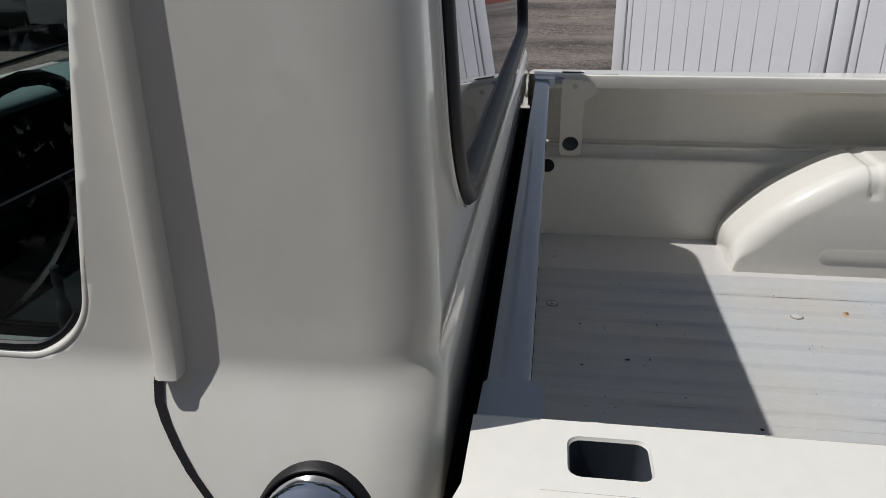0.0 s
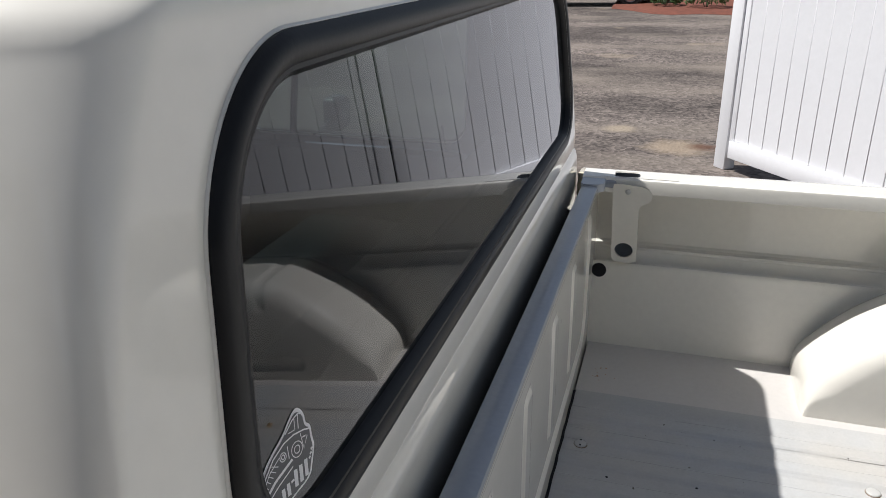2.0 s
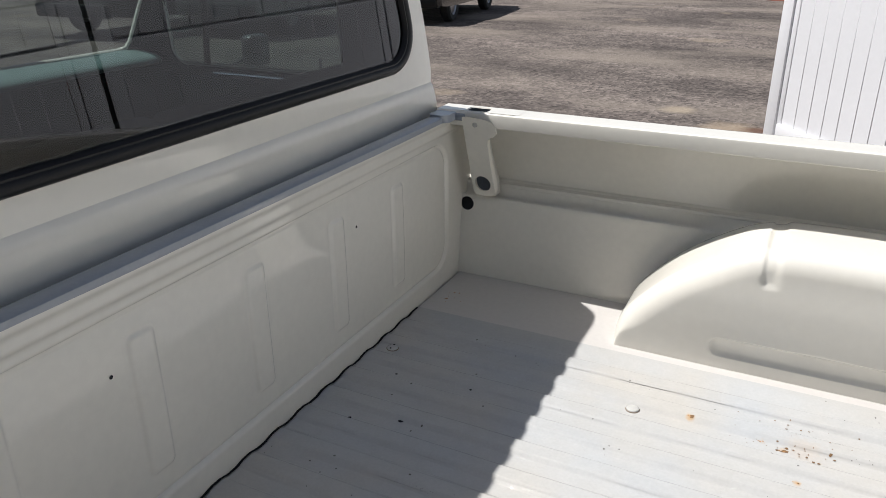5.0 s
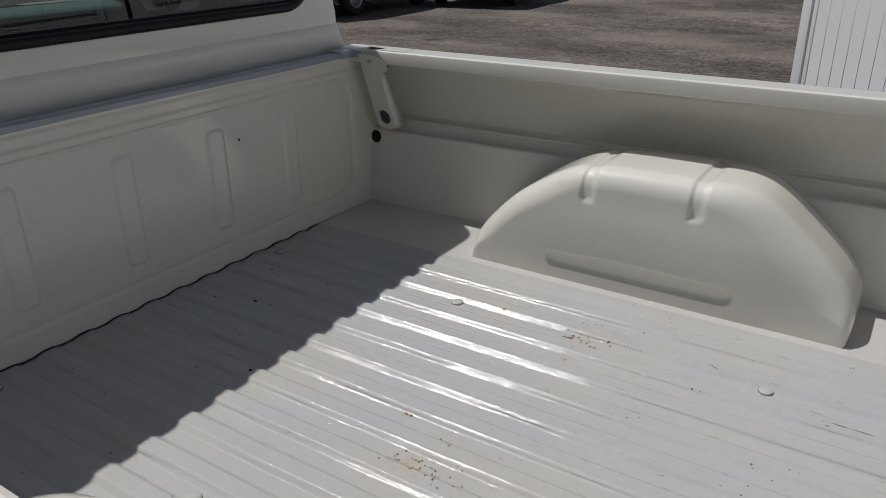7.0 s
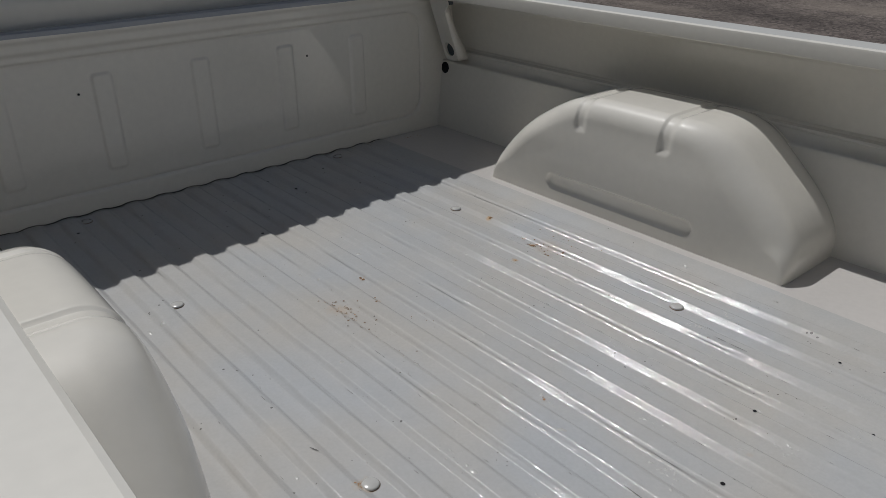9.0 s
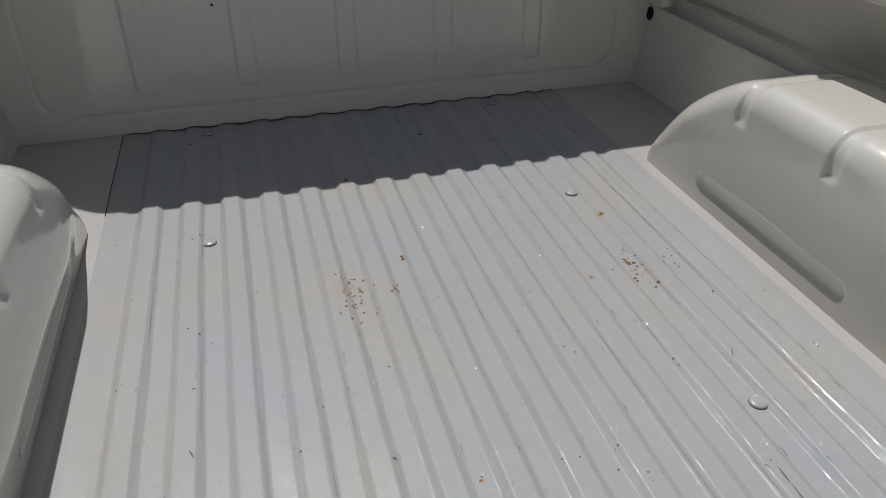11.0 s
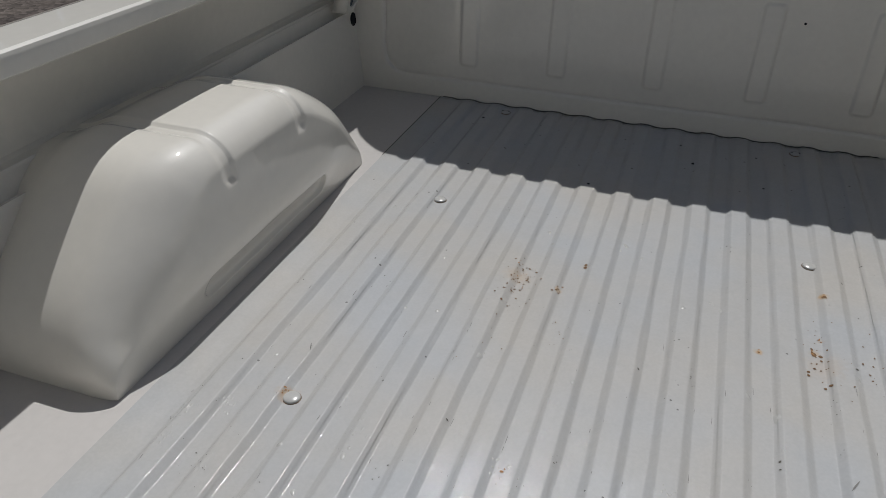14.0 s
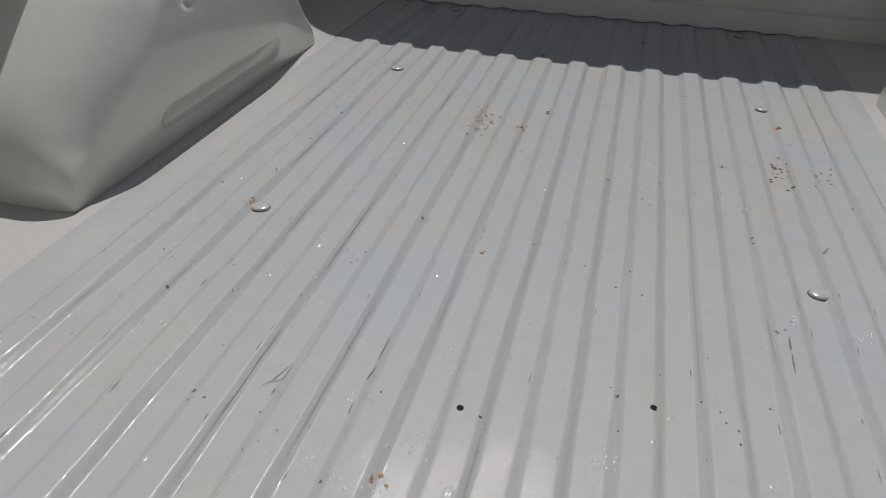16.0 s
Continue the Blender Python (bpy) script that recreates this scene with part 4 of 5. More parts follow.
# ---- wheel housings ----
def housing(s):
    outline = [(0.525, 0.0), (0.525, 0.05), (0.542, 0.088), (0.605, 0.160), (0.665, 0.213), (0.765, 0.275), (0.825, 0.299), (0.90, 0.307), (1.14, 0.307), (1.195, 0.305), (1.255, 0.285), (1.325, 0.227), (1.412, 0.146), (1.452, 0.088), (1.462, 0.045), (1.457, 0.0)]
    pts = resample(chaikin(outline, 3, closed=False), 300)
    n = len(pts)
    nor = []
    for i in range(n):
        a, b = pts[max(0, i - 4)], pts[min(n - 1, i + 4)]
        t = Vector((b[0] - a[0], b[1] - a[1], 0)).normalized()
        nor.append((t.y, -t.x))

    def groove(x, z):
        # steep on the front side, running out softly to the rear
        g = max(sstep(-0.0185, -0.0125, x - c) * (1 - sstep(0.004, 0.024, x - c)) for c in (0.853, 1.112))
        return g * sstep(0.219, 0.229, z)

    def edge_r(x, z):
        return 0.050 + (0.032 if s < 0 else 0.018) * sstep(1.13, 1.30, x) * sstep(0.02, 0.16, z)

    def face_y(z, x):
        mid = sstep(0.52, 0.80, x) * (1 - sstep(1.20, 1.46, x))
        hang = 0.026 if s < 0 else 0.008
        return 0.647 - hang * mid * sstep(0.0, 0.13, z) + 0.008 * sstep(0.16, 0.27, z)
    rings = []
    for y, d, lean in [(y, 0.030 * sstep(0.85, 0.955, y), 0) for y in (0.955, 0.93, 0.91, 0.89, 0.87, 0.85, 0.83, 0.81, 0.79, 0.77, 0.755, 0.74)] + [(None, a, a / 90) for a in range(0, 91, 6)]:
        ring = []
        turn, a = y is None, d
        for i in range(n):
            low = sstep(0.0, 0.11, pts[i][1])
            if turn:
                r = edge_r(*pts[i])
                y, d = 0.650 + r * (1 - math.sin(radians(a))), r * (1 - math.cos(radians(a)))
            x, z = pts[i][0] + nor[i][0] * d * (0.15 + 0.85 * low), pts[i][1] + nor[i][1] * d * (0.15 + 0.85 * low)
            g = groove(x, z)
            x, z = x + nor[i][0] * 0.0055 * g * (1 - 0.8 * lean), max(0.0, z + nor[i][1] * 0.0055 * g * (1 - 0.8 * lean))
            yy = y + (face_y(z, x) - 0.650) * lean + 0.005 * g * lean
            ring.append((x, s * yy, z))
        rings.append(ring)
    bm = bmesh.new()
    loft(bm, rings, closed=False)
    # inner face: from the rounded edge and the floor line in to the pressed slot
    last = [(p[0], p[2]) for p in rings[-1]]
    x0, x1 = last[0][0], last[-1][0]
    m = 150
    loop = last + [(x1 + (x0 - x1) * k / m, 0.0) for k in range(1, m)]
    cx, cz, hx, hz = 0.982, 0.056, 0.234, 0.026

    def slot_pt(p):
        # nearest matching point on the slot, sweeping along its length
        u = max(-1.0, min(1.0, (p[0] - cx) / 0.43))
        px = cx + u * (hx - hz * 0.1)
        kx, kz = p[0] - cx, p[1] - cz
        lo, hi = 0.0, 1.0
        for _ in range(24):
            mid = (lo + hi) / 2
            if rrect_sd(kx * mid, kz * mid, hx, hz, hz * 0.99) < 0:
                lo = mid
            else:
                hi = mid
        return (cx + kx * lo, cz + kz * lo)
    slot = [slot_pt(p) for p in loop]

    def ringat(f, sink=0.0, shrink=1.0):
        out = []
        for p, q in zip(loop, slot):
            qx, qz = cx + (q[0] - cx) * (1 - (1 - shrink) * 0.09), cz + (q[1] - cz) * shrink
            x, z = p[0] + (qx - p[0]) * f, p[1] + (qz - p[1]) * f
            out.append((x, s * (face_y(z, x) + sink + 0.005 * groove(x, z) * (1 - sstep(0.25, 0.4, f))), z))
        return out
    loft(bm, [ringat(f) for f in (0.0, 0.04, 0.08, 0.12, 0.16, 0.2, 0.24, 0.3, 0.4, 0.5, 0.6, 0.7, 0.8, 0.9, 0.96, 1.0)] + [ringat(1.0, 0.002, 0.93), ringat(1.0, 0.009, 0.74), ringat(1.0, 0.0115, 0.5), ringat(1.0, 0.0115, 0.05)], True, False, True)
    bmesh.ops.remove_doubles(bm, verts=bm.verts, dist=0.0004)
    return part("wheel_housing", bm, M_paint, truck, "rounded cream wheel housing with two pressed grooves", 60)


housing(-1), housing(1)

# ---- tailgate, closed at the end of the bed ----
def tail_x(y, z):
    d = rrect_sd(y, z - 0.25, 0.62, 0.14, 0.05)
    return BED_L - 0.004 + 0.008 * sstep(0.008, -0.008, d)


bm = bmesh.new()
ny, nz = 90, 40
grid = [[bm.verts.new((tail_x(y, z), y, z)) for y in (-0.80 + 1.60 * i / ny for i in range(ny + 1))] for z in (-0.05 + 0.53 * j / nz for j in range(nz + 1))]
for j in range(nz):
    for i in range(ny):
        bm.faces.new((grid[j][i], grid[j][i + 1], grid[j + 1][i + 1], grid[j + 1][i]))
add_box(bm, BED_L, BED_L + 0.05, -0.80, 0.80, -0.30, 0.482, bevel=0.008)
part("tailgate", bm, M_bed, truck, "closed cream tailgate", 50)
for s in (-1, 1):
    bm = boxm(BED_L - 0.05, BED_L + 0.03, min(s * 0.81, s * 0.90), max(s * 0.81, s * 0.90), -0.02, 0.47, bevel=0.01)
    part("rear_post", bm, M_bed, truck)

# ---- cab ----
W_T = [(-0.4, 0.93), (0.0, 0.955), (0.20, 0.952), (0.30, 0.943), (0.36, 0.931), (0.40, 0.9185), (0.43, 0.907), (0.455, 0.8965), (0.475, 0.8875), (0.49, 0.8805), (0.515, 0.8685), (0.53, 0.861), (0.545, 0.8535), (0.5525, 0.8505), (0.56, 0.848), (0.60, 0.842), (0.80, 0.815), (0.95, 0.787), (1.0, 0.765)]
XB_T = [(-0.4, -0.085), (0.20, -0.074), (0.30, -0.066), (0.38, -0.0575), (0.44, -0.0520), (0.48, -0.0497), (0.52, -0.0484), (0.545, -0.0485), (0.560, -0.052), (0.566, -0.0565), (0.575, -0.0555), (0.60, -0.0545), (0.65, -0.0575), (0.72, -0.063), (1.0, -0.086)]
XF_T = [(-0.4, -1.22), (0.50, -1.20), (0.56, -1.14), (0.62, -1.075), (0.95, -0.88), (1.0, -0.85)]
RC_T = [(-0.4, 0.05), (0.3, 0.05), (0.45, 0.042), (0.5, 0.036), (0.56, 0.028), (0.6, 0.025), (0.8, 0.030), (0.9, 0.042), (0.95, 0.065), (1.0, 0.12)]
RA_T = [(-0.4, 0.08), (0.3, 0.075), (0.45, 0.068), (0.56, 0.060), (0.6, 0.085), (0.8, 0.09), (0.9, 0.115), (0.95, 0.155), (1.0, 0.21)]


LEVELS = [0.6 + 0.0125 * i for i in range(33)]
W_T = [q for q in W_T if q[0] < 0.6] + [(z, 0.842 - 0.128 * (z - 0.6) - 0.06 * (z - 0.6) ** 2) for z in LEVELS]
RC_T = [q for q in RC_T if q[0] < 0.6] + [(z, 0.025 + 1.1 * (z - 0.6) ** 3) for z in LEVELS]
RA_T = [q for q in RA_T if q[0] < 0.6] + [(z, 0.058 + 1.9 * (z - 0.6) ** 3) for z in LEVELS]


def cab_ring(z, inset=0.0, grow=0.0):
    """One level of the cab: rear corners are flat ellipses, front corners round."""
    w, xb, xf = interp(W_T, z) - inset, interp(XB_T, z) - inset, interp(XF_T, z) + inset
    ay, ax, r = interp(RC_T, z) + grow, interp(RA_T, z) + grow, 0.04 + grow
    out = []
    nb, ns, na = 120, 130, 14

    def arc(cx, cy, a0, p, q, n=10):
        for k in range(n):
            a = radians(a0 + 90 * k / n)
            out.append((cx + p * math.cos(a), cy + q * math.sin(a), z))
    for i in range(nb):
        out.append((xb, -(w - ay) + 2 * (w - ay) * i / nb, z))
    arc(xb - ax, w - ay, 0, ax, ay, na)
    for i in range(ns):
        out.append((xb - ax + (xf + r - xb + ax) * i / ns, w, z))
    arc(xf + r, w - r, 90, r, r)
    for i in range(80):
        out.append((xf, (w - r) - 2 * (w - r) * i / 80, z))
    arc(xf + r, -(w - r), 180, r, r)
    for i in range(ns):
        out.append((xf + r + (xb - ax - xf - r) * i / ns, -w, z))
    arc(xb - ax, -(w - ay), 270, ax, ay, na)
    return out


RW_Z, RW_Y, RW_H, RW_R, RW_C = 0.7965, 0.706, 0.190, 0.122, 0.006      # outer edge of the rear window seal
SEAL = 0.0325


def rw_taper(z):
    return 1 - 0.26 * (z - RW_Z)


def rw_bow(y, dz):
    return 0.018 * (y / 0.7) ** 2 * max(0.0, -dz / RW_H)


def win_sd(c):
    """Signed distance to the nearest window opening, with the axes in which it lies."""
    x, y, z = c
    if x > interp(XB_T, z) - 0.03 and abs(y) < 0.78:
        y = y / rw_taper(z) - RW_C
        return rrect_sd(y, z - RW_Z - rw_bow(y, z - RW_Z), RW_Y - SEAL * 0.5, RW_H - SEAL * 0.5, RW_R - SEAL * 0.5), 1
    if abs(y) > interp(W_T, z) - 0.03:
        return rrect_sd(x + 0.659 - 0.07 * (z - 0.62), z - 0.745, 0.322, 0.187, 0.050), 0
    if x < interp(XF_T, z) + 0.05:
        return rrect_sd(y, z - 0.79, 0.735, 0.178, 0.025), 1
    return 1.0, 0


zs = [-0.4, -0.2, 0.0, 0.1, 0.2, 0.25, 0.3, 0.33, 0.36, 0.38, 0.40, 0.415, 0.43, 0.4425, 0.455, 0.465, 0.475, 0.4825, 0.49] + [0.50 + 0.0075 * i for i in range(68)]
rings = [cab_ring(z) for z in zs]
for k in range(1, 10):
    a = radians(10 * k)
    base = cab_ring(1.0, 0.10 * (1 - math.cos(a)), 0.10 * math.sin(a))
    rings.append([(x, y, zs[-1] + 0.062 * math.sin(a)) for x, y, z in base])
for f, z in ((0.7, 1.072), (0.3, 1.078)):
    rings.append([(-0.46 + (x + 0.46) * f, y * f, z) for x, y, _ in cab_ring(1.0, 0.10, 0.10)])
bm = bmesh.new()
loft(bm, rings, True, False, True)
dead = [f for f in bm.faces if win_sd(f.calc_center_median())[0] < 0]
bmesh.ops.delete(bm, geom=dead, context="FACES")
# draw the cut edges on to the true outlines
for v in [v for v in bm.verts if v.is_boundary and v.co.z > 0.5]:
    for _ in range(3):
        d, ax = win_sd(v.co)
        if abs(d) > 0.03:
            break
        h = 0.002
        p = v.co.copy()
        p[ax] += h
        q = v.co.copy()
        q.z += h
        g = Vector(((win_sd(p)[0] - d) / h, (win_sd(q)[0] - d) / h))
        if g.length < 1e-3:
            break
        g /= g.length
        v.co[ax] -= d * g.x
        v.co.z -= d * g.y
        if ax == 1 and v.co.x > -0.5:
            v.co.x = interp(XB_T, v.co.z)
        if ax == 0:
            v.co.y = math.copysign(interp(W_T, v.co.z), v.co.y)
cab = part("cab", bm, M_paint, truck, "cream cab body with rounded rear corners", 35)
so = cab.modifiers.new("thickness", "SOLIDIFY")
so.thickness, so.offset = 0.014, -1
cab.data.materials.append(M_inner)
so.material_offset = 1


def rear_pt(p, out):
    z = RW_Z + p[1] + rw_bow(p[0], p[1])
    return (interp(XB_T, z) + out, (p[0] + RW_C) * rw_taper(z), z)


bm = bmesh.new()
rings = []
for grow, out in ((0.0, -0.004), (0.0005, 0.004), (-0.004, 0.0095), (-0.012, 0.0115), (-0.020, 0.0100), (-0.0225, 0.0075), (-0.026, 0.0075), (-0.030, 0.0035), (-0.0325, -0.003), (-0.0325, -0.014)):
    rings.append([rear_pt(p, out) for p in rrect_pts(RW_Y + grow, RW_H + grow, RW_R + grow, 18)])
loft(bm, rings)
rear_window = part("rear_window", bm, M_rubber, truck, "wide cab rear window in a thick black rubber seal")
bm = bmesh.new()
pts = rrect_pts(RW_Y - SEAL * 0.7, RW_H - SEAL * 0.7, RW_R - SEAL * 0.7, 12)


def glass_x(z):
    return -0.066 - 0.080 * (z - 0.72)


loft(bm, [[(glass_x(q[2]) + o, q[1], q[2]) for q in (rear_pt(p, 0) for p in pts)] for o in (-0.005, 0.0)], True, True, True)
pane = part("glass", bm, M_glass, rear_window, "tinted glass pane", 20)

# bright pressed lip round the rear window
bm = bmesh.new()
loft(bm, [[rear_pt(p, out) for p in rrect_pts(RW_Y + g, RW_H + g, RW_R + g, 18)] for g, out in ((0.0, 0.0), (0.0006, 0.0018), (0.0015, 0.0019), (0.0030, 0.0002))])
part("window_lip", bm, M_paint, rear_window, "cream pressed lip")


def back_clear(ob, outward):
    """Gives every face of a pane but its outer one the clear material."""
    ob.data.materials.append(M_clear)
    for p in ob.data.polygons:
        if p.normal.dot(Vector(outward)) < 0.7:
            p.material_index = 1


back_clear(pane, (1, 0, 0))


def side_pt(x, z, out, s=-1):
    return (x, s * (interp(W_T, z) + out), z)


# driver's door: moulding, shut line, window parts, fuel cap
bm = bmesh.new()
sec = [(-0.0105, -0.004), (-0.0105, 0.011), (-0.009, 0.0143), (-0.006, 0.0156), (0.005, 0.0152), (0.0085, 0.0138), (0.0098, 0.011), (0.0098, -0.004)]
loft(bm, [[side_pt(-0.264 - 0.075 * max(0, z - 0.548) + u, z, o) for u, o in sec] for z in (0.5515, 0.5545, 0.56, 0.60, 0.65, 0.70, 0.75, 0.80, 0.85, 0.90, 0.95, 0.99)], True, True, True)
moulding = part("drip_moulding", bm, M_paint, truck, "cream door edge moulding")
bm = bmesh.new()
tube(bm, [side_pt(-0.2749 - 0.075 * max(0, z - 0.548), z, 0.0006) for z in (0.556, 0.60, 0.70, 0.80, 0.90, 0.99)], 0.0009, 6)
part("moulding_joint", bm, M_grime, moulding, "thin dark joint")
bm = bmesh.new()
line = [(-0.275, 0.553), (-0.2765, 0.543), (-0.2745, 0.529), (-0.268, 0.5157), (-0.257, 0.4985), (-0.244, 0.4815), (-0.228, 0.4647), (-0.216, 0.445), (-0.210, 0.40), (-0.21, 0.2), (-0.21, 0.0)]
loft(bm, [[side_pt(x - 0.0042, z, 0.0016), side_pt(x + 0.0042, z, 0.0016)] for x, z in line], closed=False)
part("door_gap", bm, M_dark, truck, "dark door shut line")
for s in (-1, 1):
    bm = bmesh.new()
    loft(bm, [[side_pt(-0.659 + p[0] + 0.07 * (p[1] + 0.125), 0.745 + p[1], out, s) for p in rrect_pts(0.322 + g, 0.187 + g, 0.050 + g, 12)] for g, out in ((0.0062, -0.0008), (0.0040, 0.0005), (0.0015, 0.0004), (-0.0002, -0.0006), (-0.0012, -0.0022), (-0.0022, -0.005), (-0.003, -0.010), (-0.0032, -0.018))])
    dw = part("door_window", bm, M_paint, truck, "side window with thin black sill seal")
    bm = bmesh.new()
    tube(bm, [side_pt(x, 0.5615, -0.003, s) for x in (-0.95, -0.8, -0.6, -0.43, -0.40)] + [side_pt(-0.390 + 0.042 * math.sin(a), 0.6035 - 0.042 * math.cos(a), -0.003 - 0.007 * a, s) for a in (radians(9 * j) for j in range(1, 9))], 0.0042, 8)
    part("sill_seal", bm, M_rubber, dw, "black rubber sill seal")
    bm = bmesh.new()
    loft(bm, [[side_pt(-0.659 + p[0] + 0.07 * (p[1] + 0.125), 0.745 + p[1], out, s) for p in rrect_pts(0.320, 0.185, 0.05, 8)] for out in (-0.012, -0.008)], True, True, True)
    g = part("glass", bm, M_side_glass, dw, "tinted glass pane", 20)
    back_clear(g, (0, s, 0))
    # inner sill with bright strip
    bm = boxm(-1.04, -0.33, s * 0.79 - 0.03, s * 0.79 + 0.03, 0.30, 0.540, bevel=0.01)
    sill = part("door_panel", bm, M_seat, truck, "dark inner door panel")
    bm = bmesh.new()
    tube(bm, [(-0.78, s * 0.785, 0.546), (-0.5, s * 0.785, 0.546), (-0.33, s * 0.785, 0.545)], 0.004, 8)
    part("bright_strip", bm, M_chrome, sill)
    bm = bmesh.new()
    loft(bm, [[(-0.392 + r * math.cos(a), s * 0.795 + r * math.sin(a), z) for a in (2 * math.pi * k / 12 for k in range(12))] for r, z in ((0.0066, 0.535), (0.0062, 0.572), (0.0050, 0.578), (0.0036, 0.580), (0.0040, 0.584), (0.0044, 0.602), (0.0040, 0.610), (0.002, 0.612))], True, False, True)
    part("lock_knob", bm, M_knob, sill, "black door lock knob")
    # quarter light post
    bm = bmesh.new()
    tube(bm, [(-0.835, s * 0.822, 0.565), (-0.80, s * 0.80, 0.75), (-0.77, s * 0.775, 0.93)], 0.010, 8)
    part("vent_post", bm, M_rubber, dw)

# fuel filler
FC = (-0.142, 0.447)
w0 = interp(W_T, FC[1])


def disc(rings_rh, n=40):
    bm = bmesh.new()
    loft(bm, [[(FC[0] + r * math.cos(a), -(w0 + h - 0.42 * r * math.sin(a)), FC[1] + r * math.sin(a)) for a in (2 * math.pi * k / n for k in range(n))] for r, h in rings_rh], True, False, True)
    return bm


fuel = part("fuel_filler", disc(((0.050, -0.02), (0.050, 0.005), (0.0485, 0.008), (0.0472, 0.008), (0.0462, 0.004), (0.03, 0.004))), M_rubber, truck, "black rubber filler ring")
part("fuel_cap", disc(((0.0455, 0.0), (0.0455, 0.010), (0.0442, 0.0135), (0.042, 0.0135), (0.040, 0.0155), (0.034, 0.021), (0.022, 0.027), (0.008, 0.029))), M_chrome, fuel, "domed chrome fuel cap")

# ---- inside of the cab ----
part("cab_floor", boxm(-1.15, -0.12, -0.82, 0.82, -0.05, -0.02), M_dark, truck)
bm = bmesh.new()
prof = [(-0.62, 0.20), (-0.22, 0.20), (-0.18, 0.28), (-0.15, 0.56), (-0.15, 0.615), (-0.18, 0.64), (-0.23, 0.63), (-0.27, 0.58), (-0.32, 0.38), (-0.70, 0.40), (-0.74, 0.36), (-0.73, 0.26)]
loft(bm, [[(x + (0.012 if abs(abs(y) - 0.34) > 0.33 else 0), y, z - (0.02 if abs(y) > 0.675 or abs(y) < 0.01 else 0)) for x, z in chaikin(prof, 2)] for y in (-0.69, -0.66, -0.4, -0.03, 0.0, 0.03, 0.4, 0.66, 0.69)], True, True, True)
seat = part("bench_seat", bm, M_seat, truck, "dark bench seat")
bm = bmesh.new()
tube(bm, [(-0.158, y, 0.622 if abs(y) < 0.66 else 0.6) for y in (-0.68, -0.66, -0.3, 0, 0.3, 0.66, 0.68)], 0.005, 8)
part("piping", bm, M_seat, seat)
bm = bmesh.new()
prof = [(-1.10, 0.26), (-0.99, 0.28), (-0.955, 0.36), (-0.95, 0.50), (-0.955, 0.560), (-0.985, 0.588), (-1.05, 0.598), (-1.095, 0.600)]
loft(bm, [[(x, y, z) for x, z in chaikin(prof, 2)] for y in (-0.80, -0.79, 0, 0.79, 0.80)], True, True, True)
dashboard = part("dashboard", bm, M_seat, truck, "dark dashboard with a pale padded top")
bm = bmesh.new()
prof = [(-1.095, 0.590), (-1.04, 0.588), (-0.985, 0.580), (-0.968, 0.574), (-0.958, 0.570), (-0.955, 0.578), (-0.962, 0.588), (-0.985, 0.598), (-1.04, 0.604), (-1.095, 0.606)]
loft(bm, [[(x, y, z) for x, z in chaikin(prof, 1)] for y in (-0.755, -0.74, 0, 0.74, 0.755)], True, True, True)
part("top_pad", bm, M_dash, dashboard, "pale green padded top")
bm = bmesh.new()
tube(bm, [(-0.76 + 0.06 * math.sin(a), -0.38 + 0.20 * math.cos(a), 0.50 + 0.19 * math.sin(a)) for a in (2 * math.pi * k / 28 for k in range(28))], 0.011, 8, closed=True)
wheel = part("steering_wheel", bm, M_rubber, truck, "thin black steering wheel")
bm = bmesh.new()
tube(bm, [(-0.77, -0.38, 0.49), (-0.97, -0.38, 0.40)], 0.03, 10)
tube(bm, [(-0.77, -0.57, 0.50), (-0.77, -0.19, 0.50)], 0.009, 6)
part("column", bm, M_rubber, wheel)
bm = boxm(-0.90, -0.875, -0.13, 0.13, 0.83, 0.895, bevel=0.015, segs=3)
tube(bm, [(-0.895, 0, 0.87), (-0.885, 0, 0.97)], 0.008, 6)
part("rear_view_mirror", bm, M_rubber, truck, "black inside mirror")
for y0, y1 in ((0.02, 0.62), (-0.55, 0.05)):
    bm = bmesh.new()
    tube(bm, [(-1.13, y0, 0.605), (-1.105, y0 + 0.08, 0.625), (-1.085, y1, 0.65)], 0.006, 6)
    part("wiper_arm", bm, M_rubber, truck, "black wiper arm")
# passenger mirror on its arm
bm = boxm(-0.80, -0.74, 0.93, 1.02, 0.54, 0.64, bevel=0.02, segs=3)
tube(bm, [(-0.78, 0.84, 0.55), (-0.77, 0.95, 0.58)], 0.007, 8)
part("side_mirror", bm, M_knob, truck, "dark passenger door mirror")
bm = bmesh.new()
prof = [(-1.13, 0.36), (-1.15, 0.44), (-1.5, 0.455), (-2.0, 0.445), (-2.4, 0.395), (-2.5, 0.31)]
loft(bm, [[(x, y * (1 - 0.04 * abs(x + 1.1)), z + 0.03 * (1 - abs(y))) for x, z in prof] for y in (-0.86, -0.8, -0.4, 0, 0.4, 0.8, 0.86)], False)
part("hood", bm, M_paint, truck, "cream hood")


bm = bmesh.new()
prof = [(-1.16, 0.40), (-1.5, 0.415), (-2.0, 0.405), (-2.4, 0.36), (-2.535, 0.27), (-2.55, -0.20), (-2.45, -0.32), (-1.16, -0.34)]
loft(bm, [[(-1.9 + (x + 1.9) * k, y, z - d) for x, z in prof] for y, k, d in ((-0.86, 0.97, 0.03), (-0.84, 1, 0), (0.84, 1, 0), (0.86, 0.97, 0.03))], True, True, True)
part("front_body", bm, M_paint, truck, "cream front fenders")


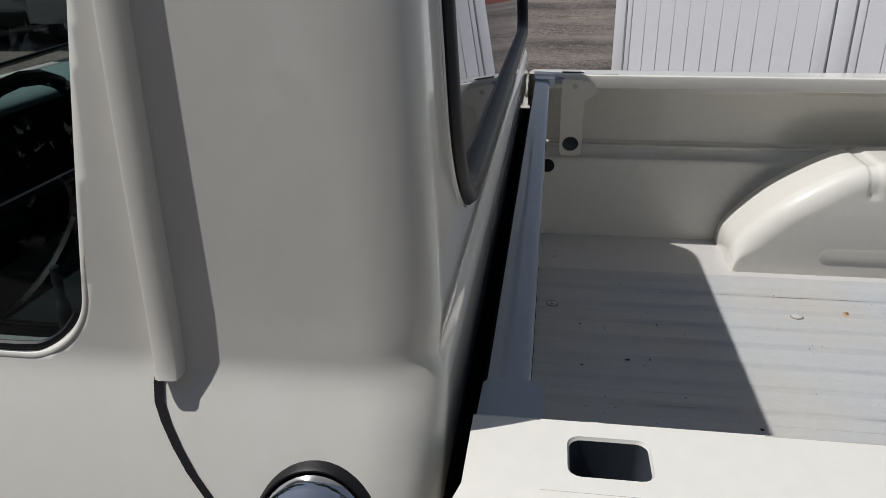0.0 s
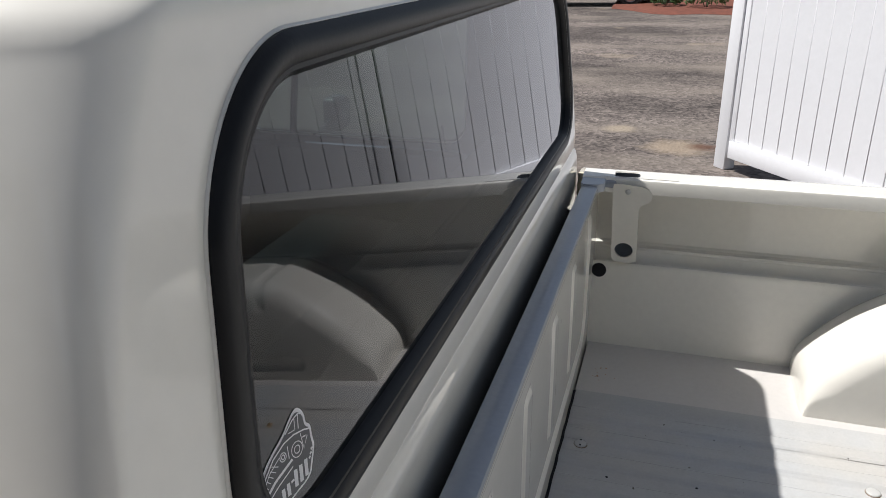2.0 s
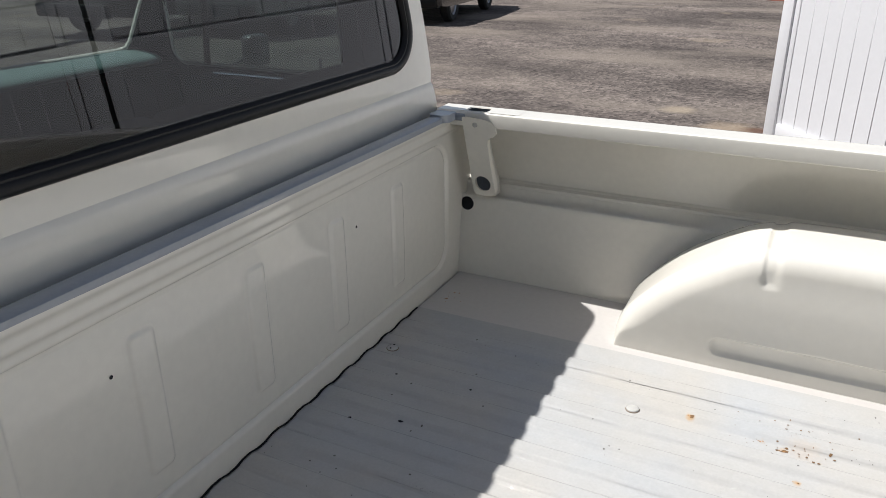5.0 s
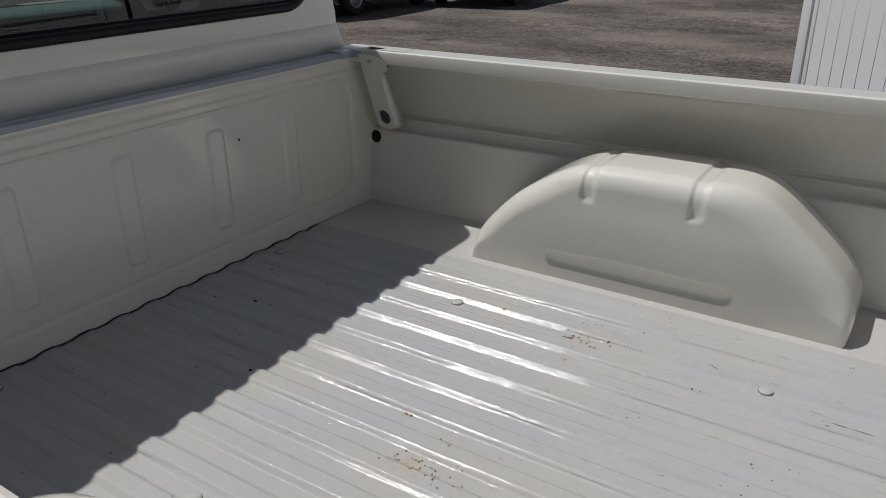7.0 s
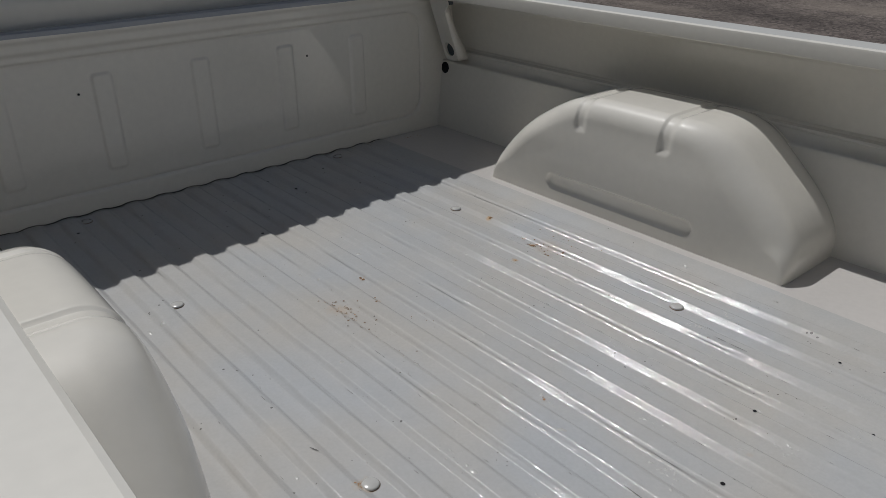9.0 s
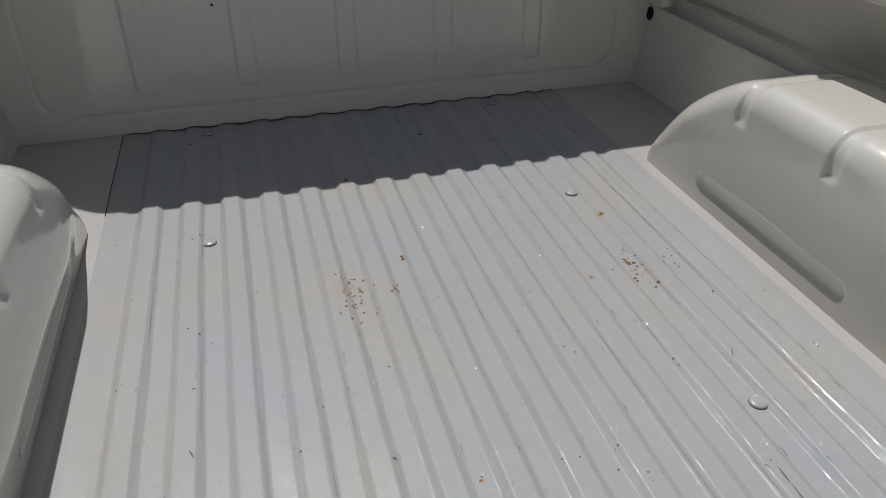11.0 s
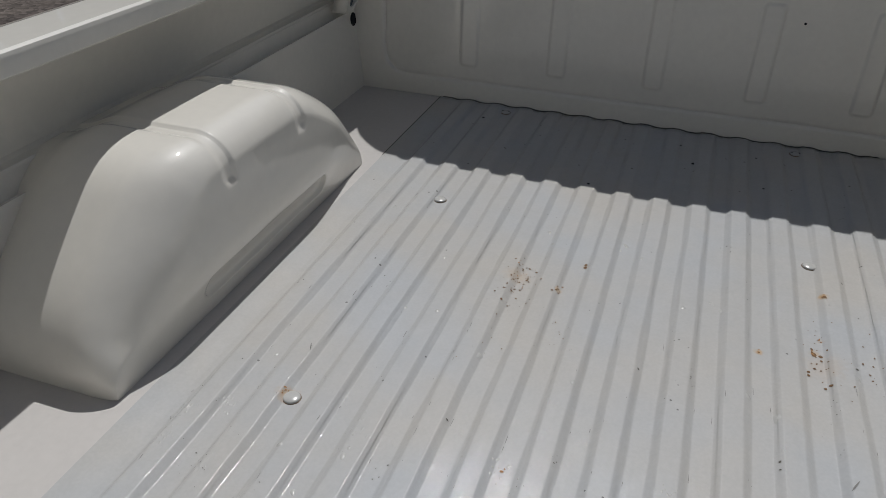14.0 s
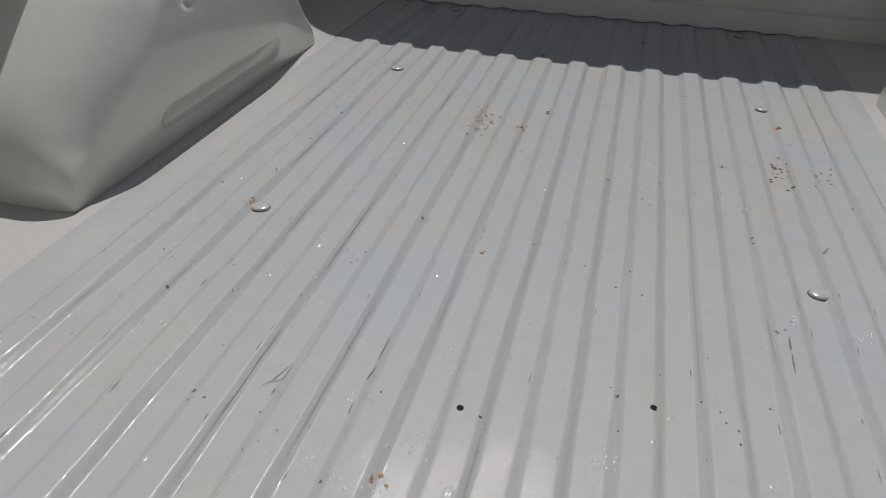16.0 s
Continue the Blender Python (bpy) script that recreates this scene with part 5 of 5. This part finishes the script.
def wheel(x, s):
    bm = bmesh.new()
    n = 36
    loft(bm, [[(r * math.cos(a), o, r * math.sin(a)) for a in (2 * math.pi * k / n for k in range(n))] for r, o in ((0.20, -0.08), (0.30, -0.095), (0.335, -0.06), (0.34, 0.0), (0.335, 0.06), (0.30, 0.095), (0.20, 0.08))])
    t = part("tyre", bm, M_tyre, truck, "black tyre")
    t.location = (x, s * 0.79, GZ + 0.34)
    bm = bmesh.new()
    loft(bm, [[(r * math.cos(a), s * o, r * math.sin(a)) for a in (2 * math.pi * k / n for k in range(n))] for r, o in ((0.21, 0.075), (0.19, 0.05), (0.10, 0.06), (0.05, 0.085), (0.02, 0.09))], True, False, True)
    part("rim", bm, M_rim, t, "steel rim")


for x in (0.99, -1.85):
    for s in (-1, 1):
        wheel(x, s)


# ---- decal on the lower corner of the rear glass ----
def decal():
    """A die-cut sticker, 11 cm high: white edge, dark inside, pale car drawing, lettering as bars."""
    def at(u, v, lift):
        # u, v in sticker units; the drawing leans up towards the passenger side
        y = -0.679 + 0.101 * u / 600 - 0.0284 * v / 720
        z = 0.7664 - 0.0466 * u / 600 - 0.0935 * v / 720
        return (glass_x(z) + 0.0006 + lift, y, z)

    def plate(pts, lift, mat, name, parent=None):
        bm = bmesh.new()
        bm.faces.new([bm.verts.new(at(u, v, lift)) for u, v in pts])
        bmesh.ops.triangulate(bm, faces=bm.faces)
        return part(name, bm, mat, parent)

    edge = chaikin([(390, 75), (438, 120), (445, 172), (490, 188), (500, 255), (525, 312), (505, 400), (490, 485), (350, 555), (240, 620), (145, 635), (115, 590), (118, 515), (86, 478), (92, 405), (165, 295), (262, 205), (298, 145), (350, 80)], 2)
    cx, cy = 300, 370
    base = plate(edge, 0.0, M_decal, "sticker")
    tagged(base, "white and grey die-cut sticker on the rear glass", "sticker")
    plate([(cx + (u - cx) * 0.915, cy + (v - cy) * 0.925) for u, v in edge], 0.0004, M_decal_grey, "dark_field", base)

    def line(pts, w, name="drawn_line"):
        bm = bmesh.new()
        rings = []
        for i, p in enumerate(pts):
            a, b = Vector(pts[max(0, i - 1)]), Vector(pts[min(len(pts) - 1, i + 1)])
            t = (b - a).normalized()
            n = Vector((-t.y, t.x)) * w / 2
            rings.append([at(p[0] + n.x, p[1] + n.y, 0.0008), at(p[0] - n.x, p[1] - n.y, 0.0008)])
        loft(bm, rings, closed=False)
        part(name, bm, M_decal, base)
    # lettering as plain bars along the lower edge
    for u, v, h, w in ((158, 580, 36, 13), (182, 570, 36, 13), (206, 560, 36, 13), (262, 520, 70, 26), (300, 500, 70, 26), (358, 455, 95, 28), (400, 440, 95, 28), (442, 420, 95, 28)):
        line([(u - 6, v - h * 0.5), (u + 6, v + h * 0.5)], w, "lettering_bar")
    line([(318, 468), (342, 458)], 14, "lettering_bar")
    for u, v in ((470, 372), (480, 350), (488, 325)):
        line([(u - 6, v + 6), (u + 8, v - 6)], 13, "lettering_bar")
    # car drawing
    line([(108, 465), (125, 400), (185, 310), (265, 245), (340, 215), (420, 205), (478, 208)], 9)
    line([(275, 200), (330, 135), (372, 108), (412, 110), (432, 175)], 8)
    line([(372, 108), (380, 190)], 7)
    line([(345, 130), (352, 190), (300, 200)], 6)
    line([(130, 500), (200, 430), (330, 345)], 16)
    line([(150, 520), (230, 455), (335, 385)], 8)
    for k in range(5):
        line([(125 + 12 * k, 430 - 22 * k), (150 + 18 * k, 452 - 24 * k)], 5)
    line([(118, 450), (160, 375), (230, 310)], 5)
    for c, r in (((258, 315), 24), ((258, 315), 12), ((368, 300), 44), ((368, 300), 22)):
        line([(c[0] + r * math.cos(a), c[1] + r * math.sin(a)) for a in (2 * math.pi * k / 16 for k in range(17))], 6)
    line([(290, 265), (305, 335)], 6)
    line([(395, 220), (425, 310), (452, 240)], 6)
    line([(412, 245), (438, 240)], 9)


decal()
